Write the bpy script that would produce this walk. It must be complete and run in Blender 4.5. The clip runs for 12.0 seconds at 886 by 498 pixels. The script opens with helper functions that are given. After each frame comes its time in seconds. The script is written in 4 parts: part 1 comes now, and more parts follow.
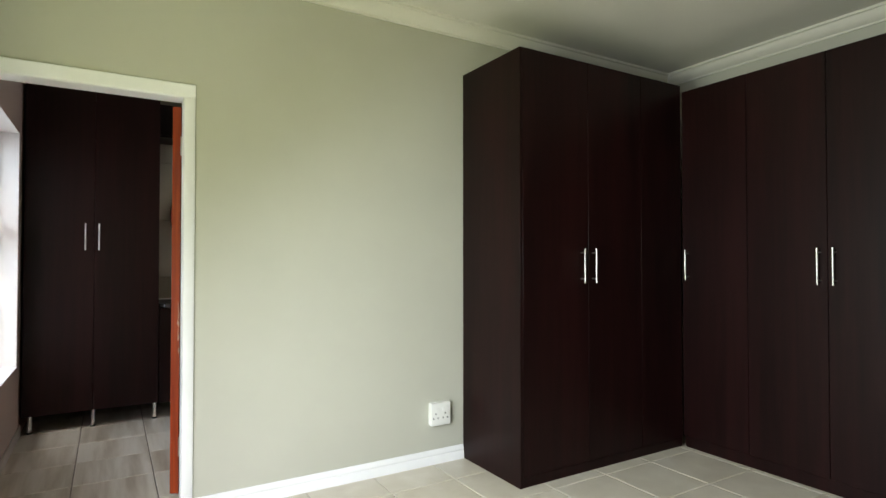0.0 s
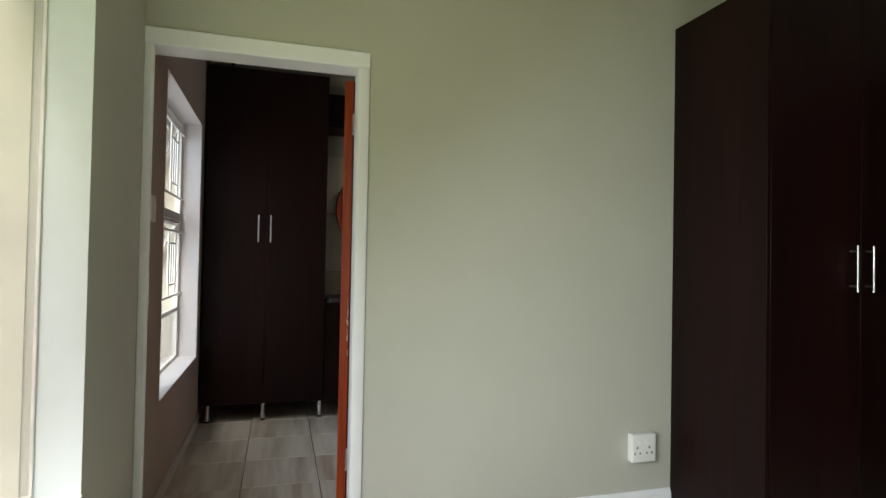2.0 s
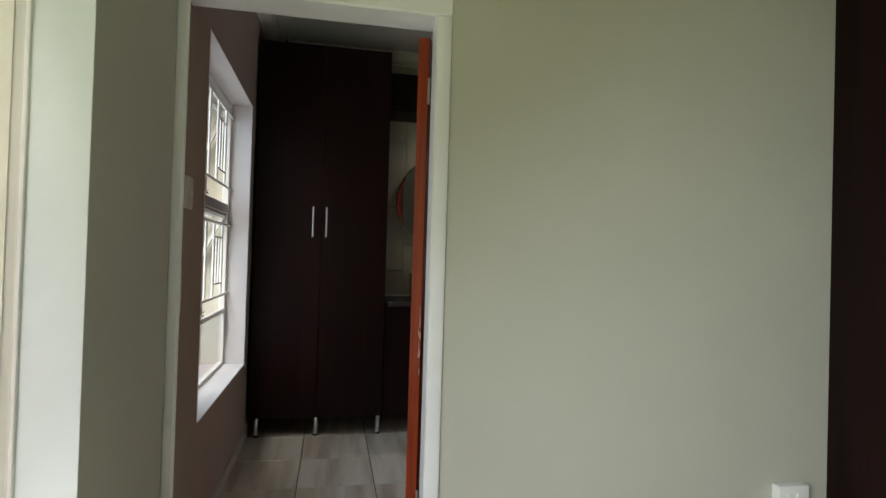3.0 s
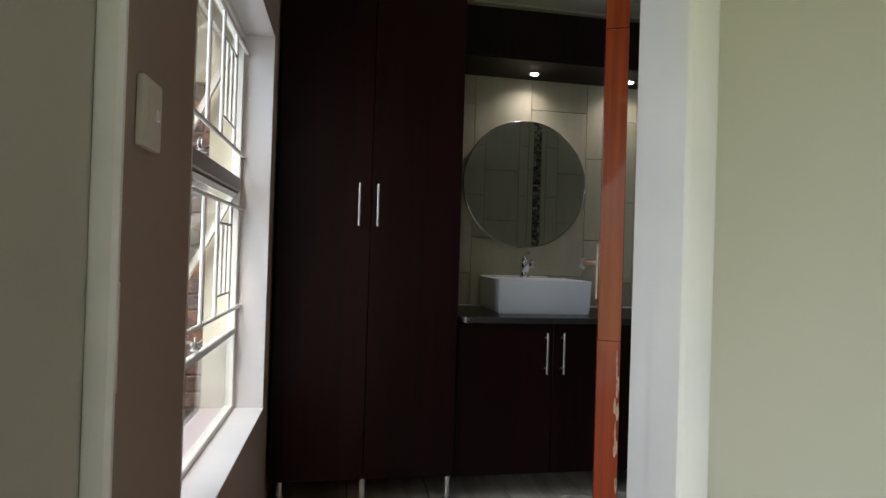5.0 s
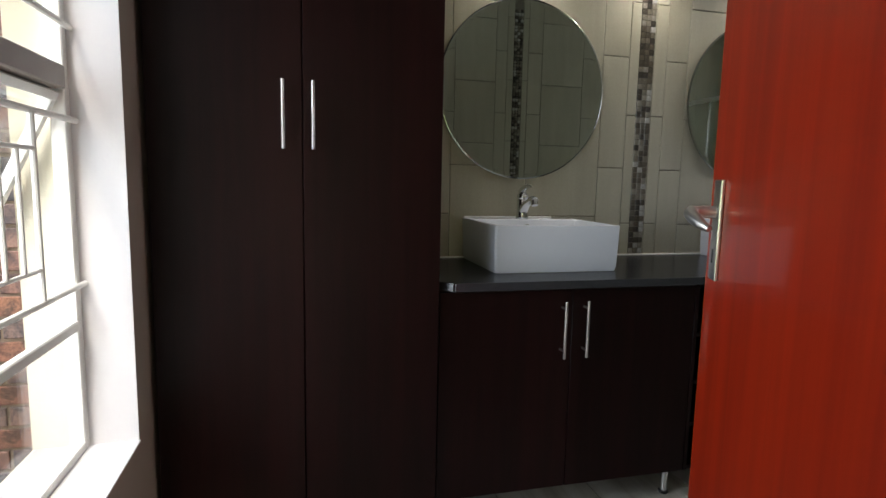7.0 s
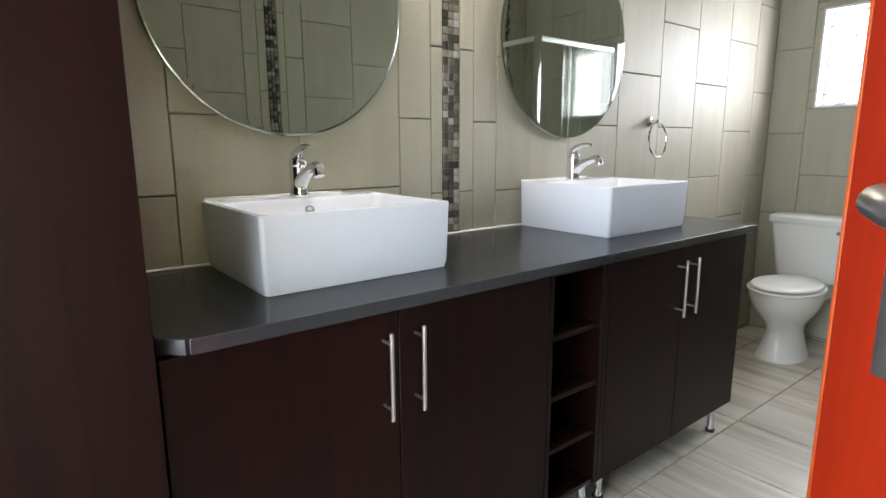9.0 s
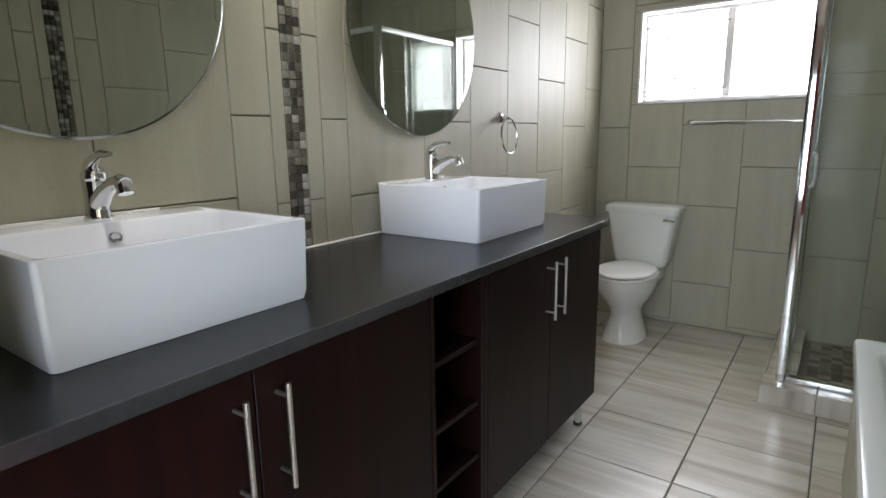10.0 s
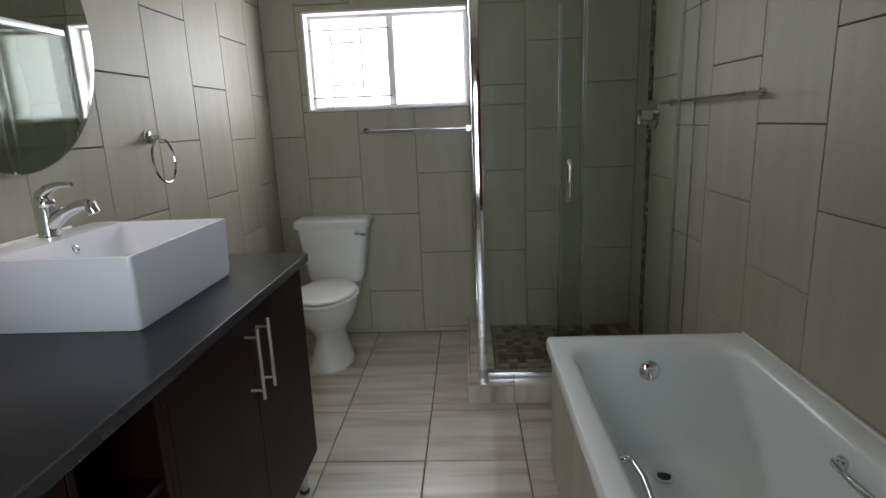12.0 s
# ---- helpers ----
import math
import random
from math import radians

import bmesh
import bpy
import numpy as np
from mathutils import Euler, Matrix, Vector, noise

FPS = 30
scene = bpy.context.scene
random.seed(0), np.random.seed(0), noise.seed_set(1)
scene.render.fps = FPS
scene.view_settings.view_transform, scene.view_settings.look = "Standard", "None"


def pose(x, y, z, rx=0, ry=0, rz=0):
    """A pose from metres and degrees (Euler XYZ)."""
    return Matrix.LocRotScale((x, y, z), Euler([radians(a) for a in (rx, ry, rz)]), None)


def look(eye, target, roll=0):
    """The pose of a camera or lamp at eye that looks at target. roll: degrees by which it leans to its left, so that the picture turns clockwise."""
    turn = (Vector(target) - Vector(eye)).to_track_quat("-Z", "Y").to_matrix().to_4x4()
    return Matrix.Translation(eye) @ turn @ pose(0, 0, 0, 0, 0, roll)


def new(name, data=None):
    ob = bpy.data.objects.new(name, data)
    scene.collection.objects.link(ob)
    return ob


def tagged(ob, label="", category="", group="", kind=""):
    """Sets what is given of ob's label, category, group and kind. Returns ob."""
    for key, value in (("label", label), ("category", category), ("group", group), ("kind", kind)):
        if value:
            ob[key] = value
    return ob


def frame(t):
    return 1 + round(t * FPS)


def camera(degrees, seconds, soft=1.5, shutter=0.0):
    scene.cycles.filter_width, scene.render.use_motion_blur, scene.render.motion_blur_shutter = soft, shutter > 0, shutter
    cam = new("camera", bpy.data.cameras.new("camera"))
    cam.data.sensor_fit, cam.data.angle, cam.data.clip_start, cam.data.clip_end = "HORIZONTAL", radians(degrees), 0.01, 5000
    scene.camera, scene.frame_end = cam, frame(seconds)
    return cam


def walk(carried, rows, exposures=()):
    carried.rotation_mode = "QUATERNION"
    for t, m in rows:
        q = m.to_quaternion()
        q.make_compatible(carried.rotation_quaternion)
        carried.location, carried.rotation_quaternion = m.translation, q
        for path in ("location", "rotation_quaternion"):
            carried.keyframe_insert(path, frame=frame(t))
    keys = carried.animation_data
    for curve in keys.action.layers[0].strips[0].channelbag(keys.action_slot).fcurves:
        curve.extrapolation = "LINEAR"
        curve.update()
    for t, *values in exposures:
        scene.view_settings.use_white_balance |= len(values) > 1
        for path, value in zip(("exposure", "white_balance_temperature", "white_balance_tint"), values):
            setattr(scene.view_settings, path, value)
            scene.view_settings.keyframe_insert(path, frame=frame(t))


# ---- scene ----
cam = camera(77.0, 12.0)
PATH = [
    (0, (0.533, -3.023, 1.231), (1.559, -1.307, 1.267), 0.0),
    (0.5, (0.547, -2.938, 1.247), (1.44, -1.148, 1.275), 0.4),
    (1, (0.558, -2.842, 1.239), (1.311, -0.99, 1.272), 0.7),
    (1.5, (0.544, -2.665, 1.22), (1.194, -0.774, 1.256), 0.9),
    (2, (0.532, -2.444, 1.2), (1.093, -0.525, 1.235), 1.1),
    (2.5, (0.52, -2.186, 1.185), (1.003, -0.245, 1.221), 1.2),
    (3, (0.508, -1.91, 1.191), (0.897, 0.052, 1.22), 1.7),
    (3.5, (0.475, -1.606, 1.182), (0.816, 0.364, 1.209), 1.6),
    (3.7, (0.472, -1.499, 1.187), (0.798, 0.474, 1.207), 1.7),
    (5.3, (0.315, -0.645, 1.18), (0.658, 1.325, 1.194), 1.8),
    (5.5, (0.331, -0.551, 1.186), (0.672, 1.419, 1.189), 1.8),
    (6, (0.356, -0.329, 1.194), (0.711, 1.638, 1.133), 1.7),
    (6.5, (0.372, -0.113, 1.213), (0.764, 1.84, 1.04), 1.5),
    (7, (0.422, 0.08, 1.215), (0.921, 2.001, 0.97), 1.2),
    (7.2, (0.462, 0.163, 1.22), (1.015, 2.066, 0.949), 1.3),
    (8.8, (0.669, 0.764, 1.204), (1.791, 2.378, 0.839), -0.3),
    (9, (0.697, 0.829, 1.203), (1.911, 2.375, 0.833), -0.2),
    (9.5, (0.764, 0.934, 1.222), (2.179, 2.293, 0.835), -0.4),
    (10, (0.815, 1.039, 1.225), (2.412, 2.174, 0.827), -0.8),
    (10.5, (0.862, 1.132, 1.229), (2.626, 1.978, 0.816), -1.3),
    (11, (0.947, 1.175, 1.226), (2.827, 1.712, 0.804), -1.8),
    (11.5, (1.054, 1.192, 1.269), (2.987, 1.456, 0.83), -2.2),
    (12, (1.15, 1.211, 1.319), (3.098, 1.309, 0.874), -2.3),
]
EXPOSURES = [(0, 1.0), (1.0, 0.75), (2.5, 0.13), (3.5, 0.08), (5.3, 0.36), (6.0, 0.5), (6.5, 0.7), (7.2, 1.1), (8.8, 2.33), (9.5, 2.14), (10.0, 1.82), (10.5, 1.55), (11.5, 1.3), (12, 1.2)]
walk(cam, [(t, look(eye, target, roll)) for t, eye, target, roll in PATH], EXPOSURES)


# ---------- world, sun, large lights ----------
world = bpy.data.worlds.new("overcast_sky")
scene.world = world
world.use_nodes = True
wn = world.node_tree
sky = wn.nodes.new("ShaderNodeTexSky")
sky.sky_type = "NISHITA"
sky.sun_disc = False
sky.sun_elevation, sky.sun_rotation = radians(58), radians(-153)
sky.dust_density = 6.0
sky.air_density = 1.0
wn.links.new(sky.outputs[0], wn.nodes["Background"].inputs[0])
wn.nodes["Background"].inputs[1].default_value = 0.15


def lamp(name, kind, m, energy, colour, **settings):
    data = bpy.data.lights.new(name, kind)
    data.energy, data.color = energy, colour
    for key, value in settings.items():
        if key == "size":
            data.shape, data.size, data.size_y = "RECTANGLE", value[0], value[1]
        if key == "spread":
            data.spread = radians(value)
        if key == "angle":
            data.angle = radians(value)
        if key == "spot":
            data.spot_size, data.spot_blend, data.shadow_soft_size = radians(value[0]), value[1], value[2]
    ob = new(name, data)
    ob.matrix_world = m
    return ob


SUN_DIR = Vector((-math.cos(radians(58)) * 0.45, -math.cos(radians(58)) * 0.89, math.sin(radians(58))))
lamp("sun", "SUN", look(SUN_DIR * 20, (0, 0, 0)), 1.85, (1.0, 0.97, 0.93), angle=15)
# daylight standing in the openings of the windows
lamp("bedroom_window_daylight", "AREA", look((-0.09, -2.1, 1.35), (2.0, -2.0, -0.3)), 55, (0.88, 0.94, 1.0), size=(1.2, 1.45), spread=140)
# light thrown up from the lawn outside the bedroom
lamp("bedroom_garden_light", "AREA", look((-0.085, -2.0, 1.2), (2.0, -1.3, 2.9)), 11, (0.88, 1.0, 0.44), size=(1.2, 1.2), spread=150)
lamp("bathroom_window_daylight", "AREA", look((-0.235, 1.115, 1.3), (4.5, 1.2, 0.7)), 8.7, (0.79, 0.90, 1.0), size=(1.0, 1.5), spread=130)
lamp("shower_window_daylight", "AREA", look((4.668, 1.668, 1.685), (2.0, 1.668, 1.685)), 7, (0.90, 0.93, 1.0), size=(0.90, 0.50), spread=165)

# ---------- materials ----------


def material(name):
    m = bpy.data.materials.new(name)
    m.use_nodes = True
    return m, m.node_tree, m.node_tree.nodes["Principled BSDF"]


def node(t, kind, **values):
    n = t.nodes.new(kind)
    for key, value in values.items():
        n.inputs[key.replace("_", " ")].default_value = value
    return n


def ramp(t, fac, stops):
    n = t.nodes.new("ShaderNodeValToRGB")
    e = n.color_ramp.elements
    while len(e) < len(stops):
        e.new(0.5)
    for el, (p, c) in zip(e, stops):
        el.position, el.color = p, (*c, 1)
    t.links.new(fac, n.inputs[0])
    return n.outputs[0]


def coords(t, scale=(1, 1, 1), kind="Object"):
    c, m = t.nodes.new("ShaderNodeTexCoord"), t.nodes.new("ShaderNodeMapping")
    m.inputs["Scale"].default_value = scale
    t.links.new(c.outputs[kind], m.inputs[0])
    return m.outputs[0]


def shade(c, k):
    return tuple(max(0.0, min(1.0, v * k)) for v in c)


def grained(name, colour, rough, scale=(8, 8, 8), spread=0.12, bump=0.05, fine=60, metal=0.0, coat=0.0, rough_spread=0.08, detail=5, spec=0.5):
    """Coloured surface with two scales of variation and a fine relief."""
    m, t, p = material(name)
    v = coords(t, scale)
    n1 = node(t, "ShaderNodeTexNoise", Scale=1.0, Detail=float(detail), Roughness=0.6)
    t.links.new(v, n1.inputs["Vector"])
    c = ramp(t, n1.outputs["Fac"], [(0.3, shade(colour, 1 - spread)), (0.7, shade(colour, 1 + spread))])
    t.links.new(c, p.inputs["Base Color"])
    n2 = node(t, "ShaderNodeTexNoise", Scale=float(fine), Detail=3.0)
    t.links.new(coords(t), n2.inputs["Vector"])
    r = t.nodes.new("ShaderNodeMapRange")
    r.inputs["To Min"].default_value, r.inputs["To Max"].default_value = max(0.02, rough - rough_spread), rough + rough_spread
    t.links.new(n1.outputs["Fac"], r.inputs["Value"])
    t.links.new(r.outputs[0], p.inputs["Roughness"])
    if bump:
        b = node(t, "ShaderNodeBump", Strength=bump, Distance=0.002)
        t.links.new(n2.outputs["Fac"], b.inputs["Height"])
        t.links.new(b.outputs[0], p.inputs["Normal"])
    p.inputs["Metallic"].default_value = metal
    p.inputs["Coat Weight"].default_value = coat
    p.inputs["Coat Roughness"].default_value = 0.06
    p.inputs["Specular IOR Level"].default_value = spec
    return m


def wood(name, dark, light, rough, stretch, coat=0.0, bump=0.08, spec=0.5):
    """Vertical wood grain: long streaks over broad bands."""
    m, t, p = material(name)
    n1 = node(t, "ShaderNodeTexNoise", Scale=1.0, Detail=8.0, Roughness=0.62, Distortion=0.35)
    t.links.new(coords(t, stretch), n1.inputs["Vector"])
    n2 = node(t, "ShaderNodeTexNoise", Scale=1.0, Detail=2.0)
    t.links.new(coords(t, tuple(s * 0.16 for s in stretch)), n2.inputs["Vector"])
    mixer = t.nodes.new("ShaderNodeMath")
    mixer.operation = "MULTIPLY_ADD"
    mixer.inputs[1].default_value = 0.55
    half = t.nodes.new("ShaderNodeMath")
    half.operation = "MULTIPLY"
    half.inputs[1].default_value = 0.45
    t.links.new(n2.outputs["Fac"], half.inputs[0])
    t.links.new(n1.outputs["Fac"], mixer.inputs[0])
    t.links.new(half.outputs[0], mixer.inputs[2])
    t.links.new(ramp(t, mixer.outputs[0], [(0.36, dark), (0.62, light)]), p.inputs["Base Color"])
    p.inputs["Roughness"].default_value = rough
    p.inputs["Specular IOR Level"].default_value = spec
    b = node(t, "ShaderNodeBump", Strength=bump, Distance=0.001)
    t.links.new(n1.outputs["Fac"], b.inputs["Height"])
    t.links.new(b.outputs[0], p.inputs["Normal"])
    p.inputs["Coat Weight"].default_value = coat
    p.inputs["Coat Roughness"].default_value = 0.04
    return m


def streaked_tile(name, stops, stretch, rough, spec=0.5, uneven=0.0):
    """Glazed tile printed with soft streaks; every piece shows another stretch of the print."""
    m, t, p = material(name)
    info = t.nodes.new("ShaderNodeObjectInfo")
    comb = t.nodes.new("ShaderNodeCombineXYZ")
    mul = t.nodes.new("ShaderNodeMath")
    mul.operation = "MULTIPLY"
    mul.inputs[1].default_value = 91.0
    t.links.new(info.outputs["Random"], mul.inputs[0])
    for k in range(3):
        t.links.new(mul.outputs[0], comb.inputs[k])
    add = t.nodes.new("ShaderNodeVectorMath")
    t.links.new(coords(t, stretch), add.inputs[0])
    t.links.new(comb.outputs[0], add.inputs[1])
    n1 = node(t, "ShaderNodeTexNoise", Scale=1.0, Detail=5.0, Roughness=0.55, Distortion=0.2)
    t.links.new(add.outputs[0], n1.inputs["Vector"])
    c = ramp(t, n1.outputs["Fac"], stops)
    speck = node(t, "ShaderNodeTexNoise", Scale=140.0, Detail=2.0)
    t.links.new(coords(t), speck.inputs["Vector"])
    k = ramp(t, speck.outputs["Fac"], [(0.3, (0.93, 0.93, 0.93)), (0.7, (1, 1, 1))])
    mixer = t.nodes.new("ShaderNodeMixRGB")
    mixer.blend_type = "MULTIPLY"
    mixer.inputs[0].default_value = 1.0
    t.links.new(c, mixer.inputs[1])
    t.links.new(k, mixer.inputs[2])
    batch = t.nodes.new("ShaderNodeMixRGB")
    batch.blend_type = "MULTIPLY"
    batch.inputs[0].default_value = 1.0
    t.links.new(mixer.outputs[0], batch.inputs[1])
    t.links.new(ramp(t, info.outputs["Random"], [(0.0, (1 - uneven, 1 - uneven * 1.1, 1 - uneven * 1.3)), (1.0, (1.0, 1.0, 1.0))]), batch.inputs[2])
    t.links.new(batch.outputs[0], p.inputs["Base Color"])
    p.inputs["Roughness"].default_value = rough
    p.inputs["Specular IOR Level"].default_value = spec
    b = node(t, "ShaderNodeBump", Strength=0.06, Distance=0.001)
    t.links.new(n1.outputs["Fac"], b.inputs["Height"])
    t.links.new(b.outputs[0], p.inputs["Normal"])
    return m


def clear_glass(name, tint, ior=1.5, haze=0.0, steep=5.0):
    m, t, p = material(name)
    t.nodes.remove(p)
    out = t.nodes["Material Output"]
    mixer, see, gloss = t.nodes.new("ShaderNodeMixShader"), t.nodes.new("ShaderNodeBsdfTransparent"), t.nodes.new("ShaderNodeBsdfGlossy")
    facing = t.nodes.new("ShaderNodeLayerWeight")
    facing.inputs["Blend"].default_value = 0.5
    power, fres = t.nodes.new("ShaderNodeMath"), t.nodes.new("ShaderNodeMath")
    power.operation, fres.operation = "POWER", "MULTIPLY_ADD"
    power.inputs[1].default_value = steep
    fres.inputs[1].default_value, fres.inputs[2].default_value = 0.96, ((ior - 1) / (ior + 1)) ** 2
    t.links.new(facing.outputs["Facing"], power.inputs[0])
    t.links.new(power.outputs[0], fres.inputs[0])
    see.inputs[0].default_value = (*tint, 1)
    gloss.inputs["Roughness"].default_value = haze
    t.links.new(fres.outputs[0], mixer.inputs[0])
    t.links.new(see.outputs[0], mixer.inputs[1])
    t.links.new(gloss.outputs[0], mixer.inputs[2])
    t.links.new(mixer.outputs[0], out.inputs[0])
    return m


def piece_colours(name, colours, rough, island=False, burnt=0.0):
    """Small pieces, each of one colour out of a few; burnt adds dark fired blotches and a rough face."""
    m, t, p = material(name)
    src = t.nodes.new("ShaderNodeNewGeometry").outputs["Random Per Island"] if island else t.nodes.new("ShaderNodeObjectInfo").outputs["Random"]
    n = t.nodes.new("ShaderNodeValToRGB")
    n.color_ramp.interpolation = "CONSTANT"
    e = n.color_ramp.elements
    while len(e) < len(colours):
        e.new(0.5)
    for k, (el, c) in enumerate(zip(e, colours)):
        el.position, el.color = k / len(colours), (*c, 1)
    t.links.new(src, n.inputs[0])
    n2 = node(t, "ShaderNodeTexNoise", Scale=90.0, Detail=3.0)
    t.links.new(coords(t), n2.inputs["Vector"])
    k = ramp(t, n2.outputs["Fac"], [(0.35, (0.72, 0.72, 0.72)), (0.65, (1, 1, 1))])
    mixer = t.nodes.new("ShaderNodeMixRGB")
    mixer.blend_type = "MULTIPLY"
    mixer.inputs[0].default_value = 1.0
    t.links.new(n.outputs[0], mixer.inputs[1])
    t.links.new(k, mixer.inputs[2])
    colour = mixer.outputs[0]
    if burnt:
        blot = node(t, "ShaderNodeTexNoise", Scale=13.0, Detail=4.0, Roughness=0.7, Distortion=0.6)
        info = t.nodes.new("ShaderNodeObjectInfo")
        shift = t.nodes.new("ShaderNodeVectorMath")
        t.links.new(coords(t), shift.inputs[0])
        t.links.new(info.outputs["Random"], shift.inputs[1])
        t.links.new(shift.outputs[0], blot.inputs["Vector"])
        dark = t.nodes.new("ShaderNodeMixRGB")
        dark.blend_type = "MULTIPLY"
        dark.inputs[0].default_value = 1.0
        t.links.new(colour, dark.inputs[1])
        t.links.new(ramp(t, blot.outputs["Fac"], [(0.40, (1 - burnt, 1 - burnt * 0.85, 1 - burnt * 0.72)), (0.58, (1.08, 1.03, 1.0))]), dark.inputs[2])
        colour = dark.outputs[0]
        b = node(t, "ShaderNodeBump", Strength=0.7, Distance=0.004)
        t.links.new(blot.outputs["Fac"], b.inputs["Height"])
        t.links.new(b.outputs[0], p.inputs["Normal"])
    t.links.new(colour, p.inputs["Base Color"])
    p.inputs["Roughness"].default_value = rough
    return m


SAGE = grained("sage_wall_paint", (0.474, 0.472, 0.410), 0.62, (1.3, 1.3, 1.3), 0.04, 0.12, 220)
TAUPE = grained("taupe_wall_paint", (0.36, 0.285, 0.235), 0.6, (1.5, 1.5, 1.5), 0.05, 0.12, 200)
REVEAL = grained("white_reveal_paint", (0.67, 0.655, 0.66), 0.5, (3, 3, 3), 0.05, 0.15, 120)
BED_REVEAL = grained("pale_green_reveal_paint", (0.69, 0.74, 0.735), 0.5, (3, 3, 3), 0.04, 0.12, 140)
CEILING = grained("ceiling_paint", (0.72, 0.70, 0.64), 0.7, (2, 2, 2), 0.03, 0.08, 150)
TRIM = grained("white_gloss_paint", (0.83, 0.835, 0.86), 0.32, (5, 5, 5), 0.03, 0.06, 90)
ESPRESSO = wood("espresso_wood_board", (0.0040, 0.0010, 0.0010), (0.0135, 0.0031, 0.0030), 0.42, (26, 26, 1.3), 0.0, 0.10, 0.16)
MAHOGANY = wood("varnished_red_wood", (0.165, 0.0075, 0.001), (0.262, 0.0145, 0.0012), 0.45, (22, 22, 0.9), 0.5, 0.03, 0.18)
LIPPING = wood("varnished_orange_lipping", (0.15, 0.014, 0.0025), (0.37, 0.052, 0.005), 0.42, (45, 45, 1.6), 0.12, 0.10, 0.3)
COUNTER = grained("charcoal_worktop", (0.0115, 0.0118, 0.0155), 0.26, (70, 70, 70), 0.05, 0.015, 300, rough_spread=0.015, spec=0.28)
# paler copy of the worktop: part of the edge highlight is in the colour
COUNTER_EDGE_LIT = grained("charcoal_worktop_edge_lit", (0.030, 0.030, 0.034), 0.24, (60, 60, 60), 0.1, 0.02, 200, spec=0.6)
CERAMIC = grained("white_ceramic", (0.68, 0.705, 0.78), 0.1, (3, 3, 3), 0.015, 0.0, rough_spread=0.03)
WC_CERAMIC = grained("warm_white_ceramic", (0.73, 0.73, 0.71), 0.12, (3, 3, 3), 0.02, 0.0, rough_spread=0.03)
ENAMEL = grained("white_bath_enamel", (0.78, 0.83, 0.845), 0.12, (3, 3, 3), 0.02, 0.0, rough_spread=0.04)
CHROME = grained("polished_chrome", (0.75, 0.76, 0.78), 0.07, (9, 9, 9), 0.03, 0.0, metal=1.0, rough_spread=0.03)
ALUMINIUM = grained("bright_aluminium", (0.86, 0.87, 0.88), 0.36, (40, 40, 40), 0.03, 0.0, metal=1.0)
SATIN = grained("satin_nickel", (0.62, 0.60, 0.57), 0.33, (60, 60, 8), 0.06, 0.0, metal=1.0)
# holes are solid plugs with their shade as colour; also black feet, mirror backs
HOLE_SHADE_AND_BLACK = grained("hole_shade_and_black", (0.02, 0.02, 0.02), 0.6, (9, 9, 9), 0.2, 0.0)
PLASTIC = grained("white_plastic", (0.78, 0.78, 0.76), 0.35, (9, 9, 9), 0.02, 0.0)
PLASTIC_AGED = grained("ivory_plastic", (0.66, 0.63, 0.56), 0.4, (9, 9, 9), 0.03, 0.0)
STEEL_PAINT = grained("cream_painted_steel", (0.74, 0.73, 0.69), 0.4, (12, 12, 12), 0.06, 0.1, 150)
# darker copy of the cream paint: the backlit shade is in the colour
STEEL_BACKLIT = grained("backlit_painted_steel", (0.34, 0.31, 0.28), 0.42, (12, 12, 12), 0.08, 0.1, 150)
WALL_TILE = streaked_tile("beige_wall_tile", [(0.28, (0.379, 0.357, 0.276)), (0.5, (0.413, 0.391, 0.307)), (0.72, (0.445, 0.426, 0.341))], (12, 1.3, 12), 0.54, uneven=0.05)
FLOOR_TILE = streaked_tile("streaked_floor_tile", [(0.25, (0.283, 0.233, 0.176)), (0.40, (0.435, 0.388, 0.322)), (0.55, (0.578, 0.545, 0.482)), (0.75, (0.642, 0.618, 0.57))], (12, 1.1, 12), 0.29, spec=1.0, uneven=0.12)
BED_TILE = streaked_tile("cream_floor_tile", [(0.3, (0.50, 0.45, 0.365)), (0.55, (0.56, 0.515, 0.43)), (0.75, (0.61, 0.57, 0.49))], (5, 5, 5), 0.28)
GROUT = grained("grey_grout", (0.13, 0.118, 0.10), 0.85, (20, 20, 20), 0.15, 0.2, 150)
WALL_GROUT = grained("beige_wall_grout", (0.185, 0.168, 0.138), 0.85, (20, 20, 20), 0.15, 0.2, 150)
GROUT_PALE = grained("pale_grout", (0.33, 0.295, 0.24), 0.85, (20, 20, 20), 0.12, 0.2, 150)
MOSAIC = piece_colours("grey_brown_mosaic", [(0.095, 0.081, 0.063), (0.29, 0.268, 0.225), (0.16, 0.144, 0.113), (0.45, 0.44, 0.417), (0.062, 0.055, 0.046), (0.23, 0.206, 0.167), (0.13, 0.11, 0.085)], 0.12)
MOSAIC_JOINED = piece_colours("grey_brown_mosaic_far", [(0.095, 0.081, 0.063), (0.29, 0.268, 0.225), (0.16, 0.144, 0.113), (0.45, 0.44, 0.417), (0.062, 0.055, 0.046), (0.23, 0.206, 0.167)], 0.12, True)
SHOWER_MOSAIC = piece_colours("brown_shower_mosaic", [(0.13, 0.10, 0.07), (0.30, 0.26, 0.20), (0.09, 0.07, 0.05), (0.22, 0.18, 0.13), (0.36, 0.32, 0.26)], 0.3)
BRICK_TONES = [(0.33, 0.18, 0.135), (0.22, 0.175, 0.175), (0.30, 0.19, 0.165), (0.15, 0.14, 0.155), (0.37, 0.205, 0.145), (0.26, 0.20, 0.19), (0.32, 0.225, 0.20)]
BRICK = piece_colours("face_brick", BRICK_TONES, 0.85, burnt=0.55)
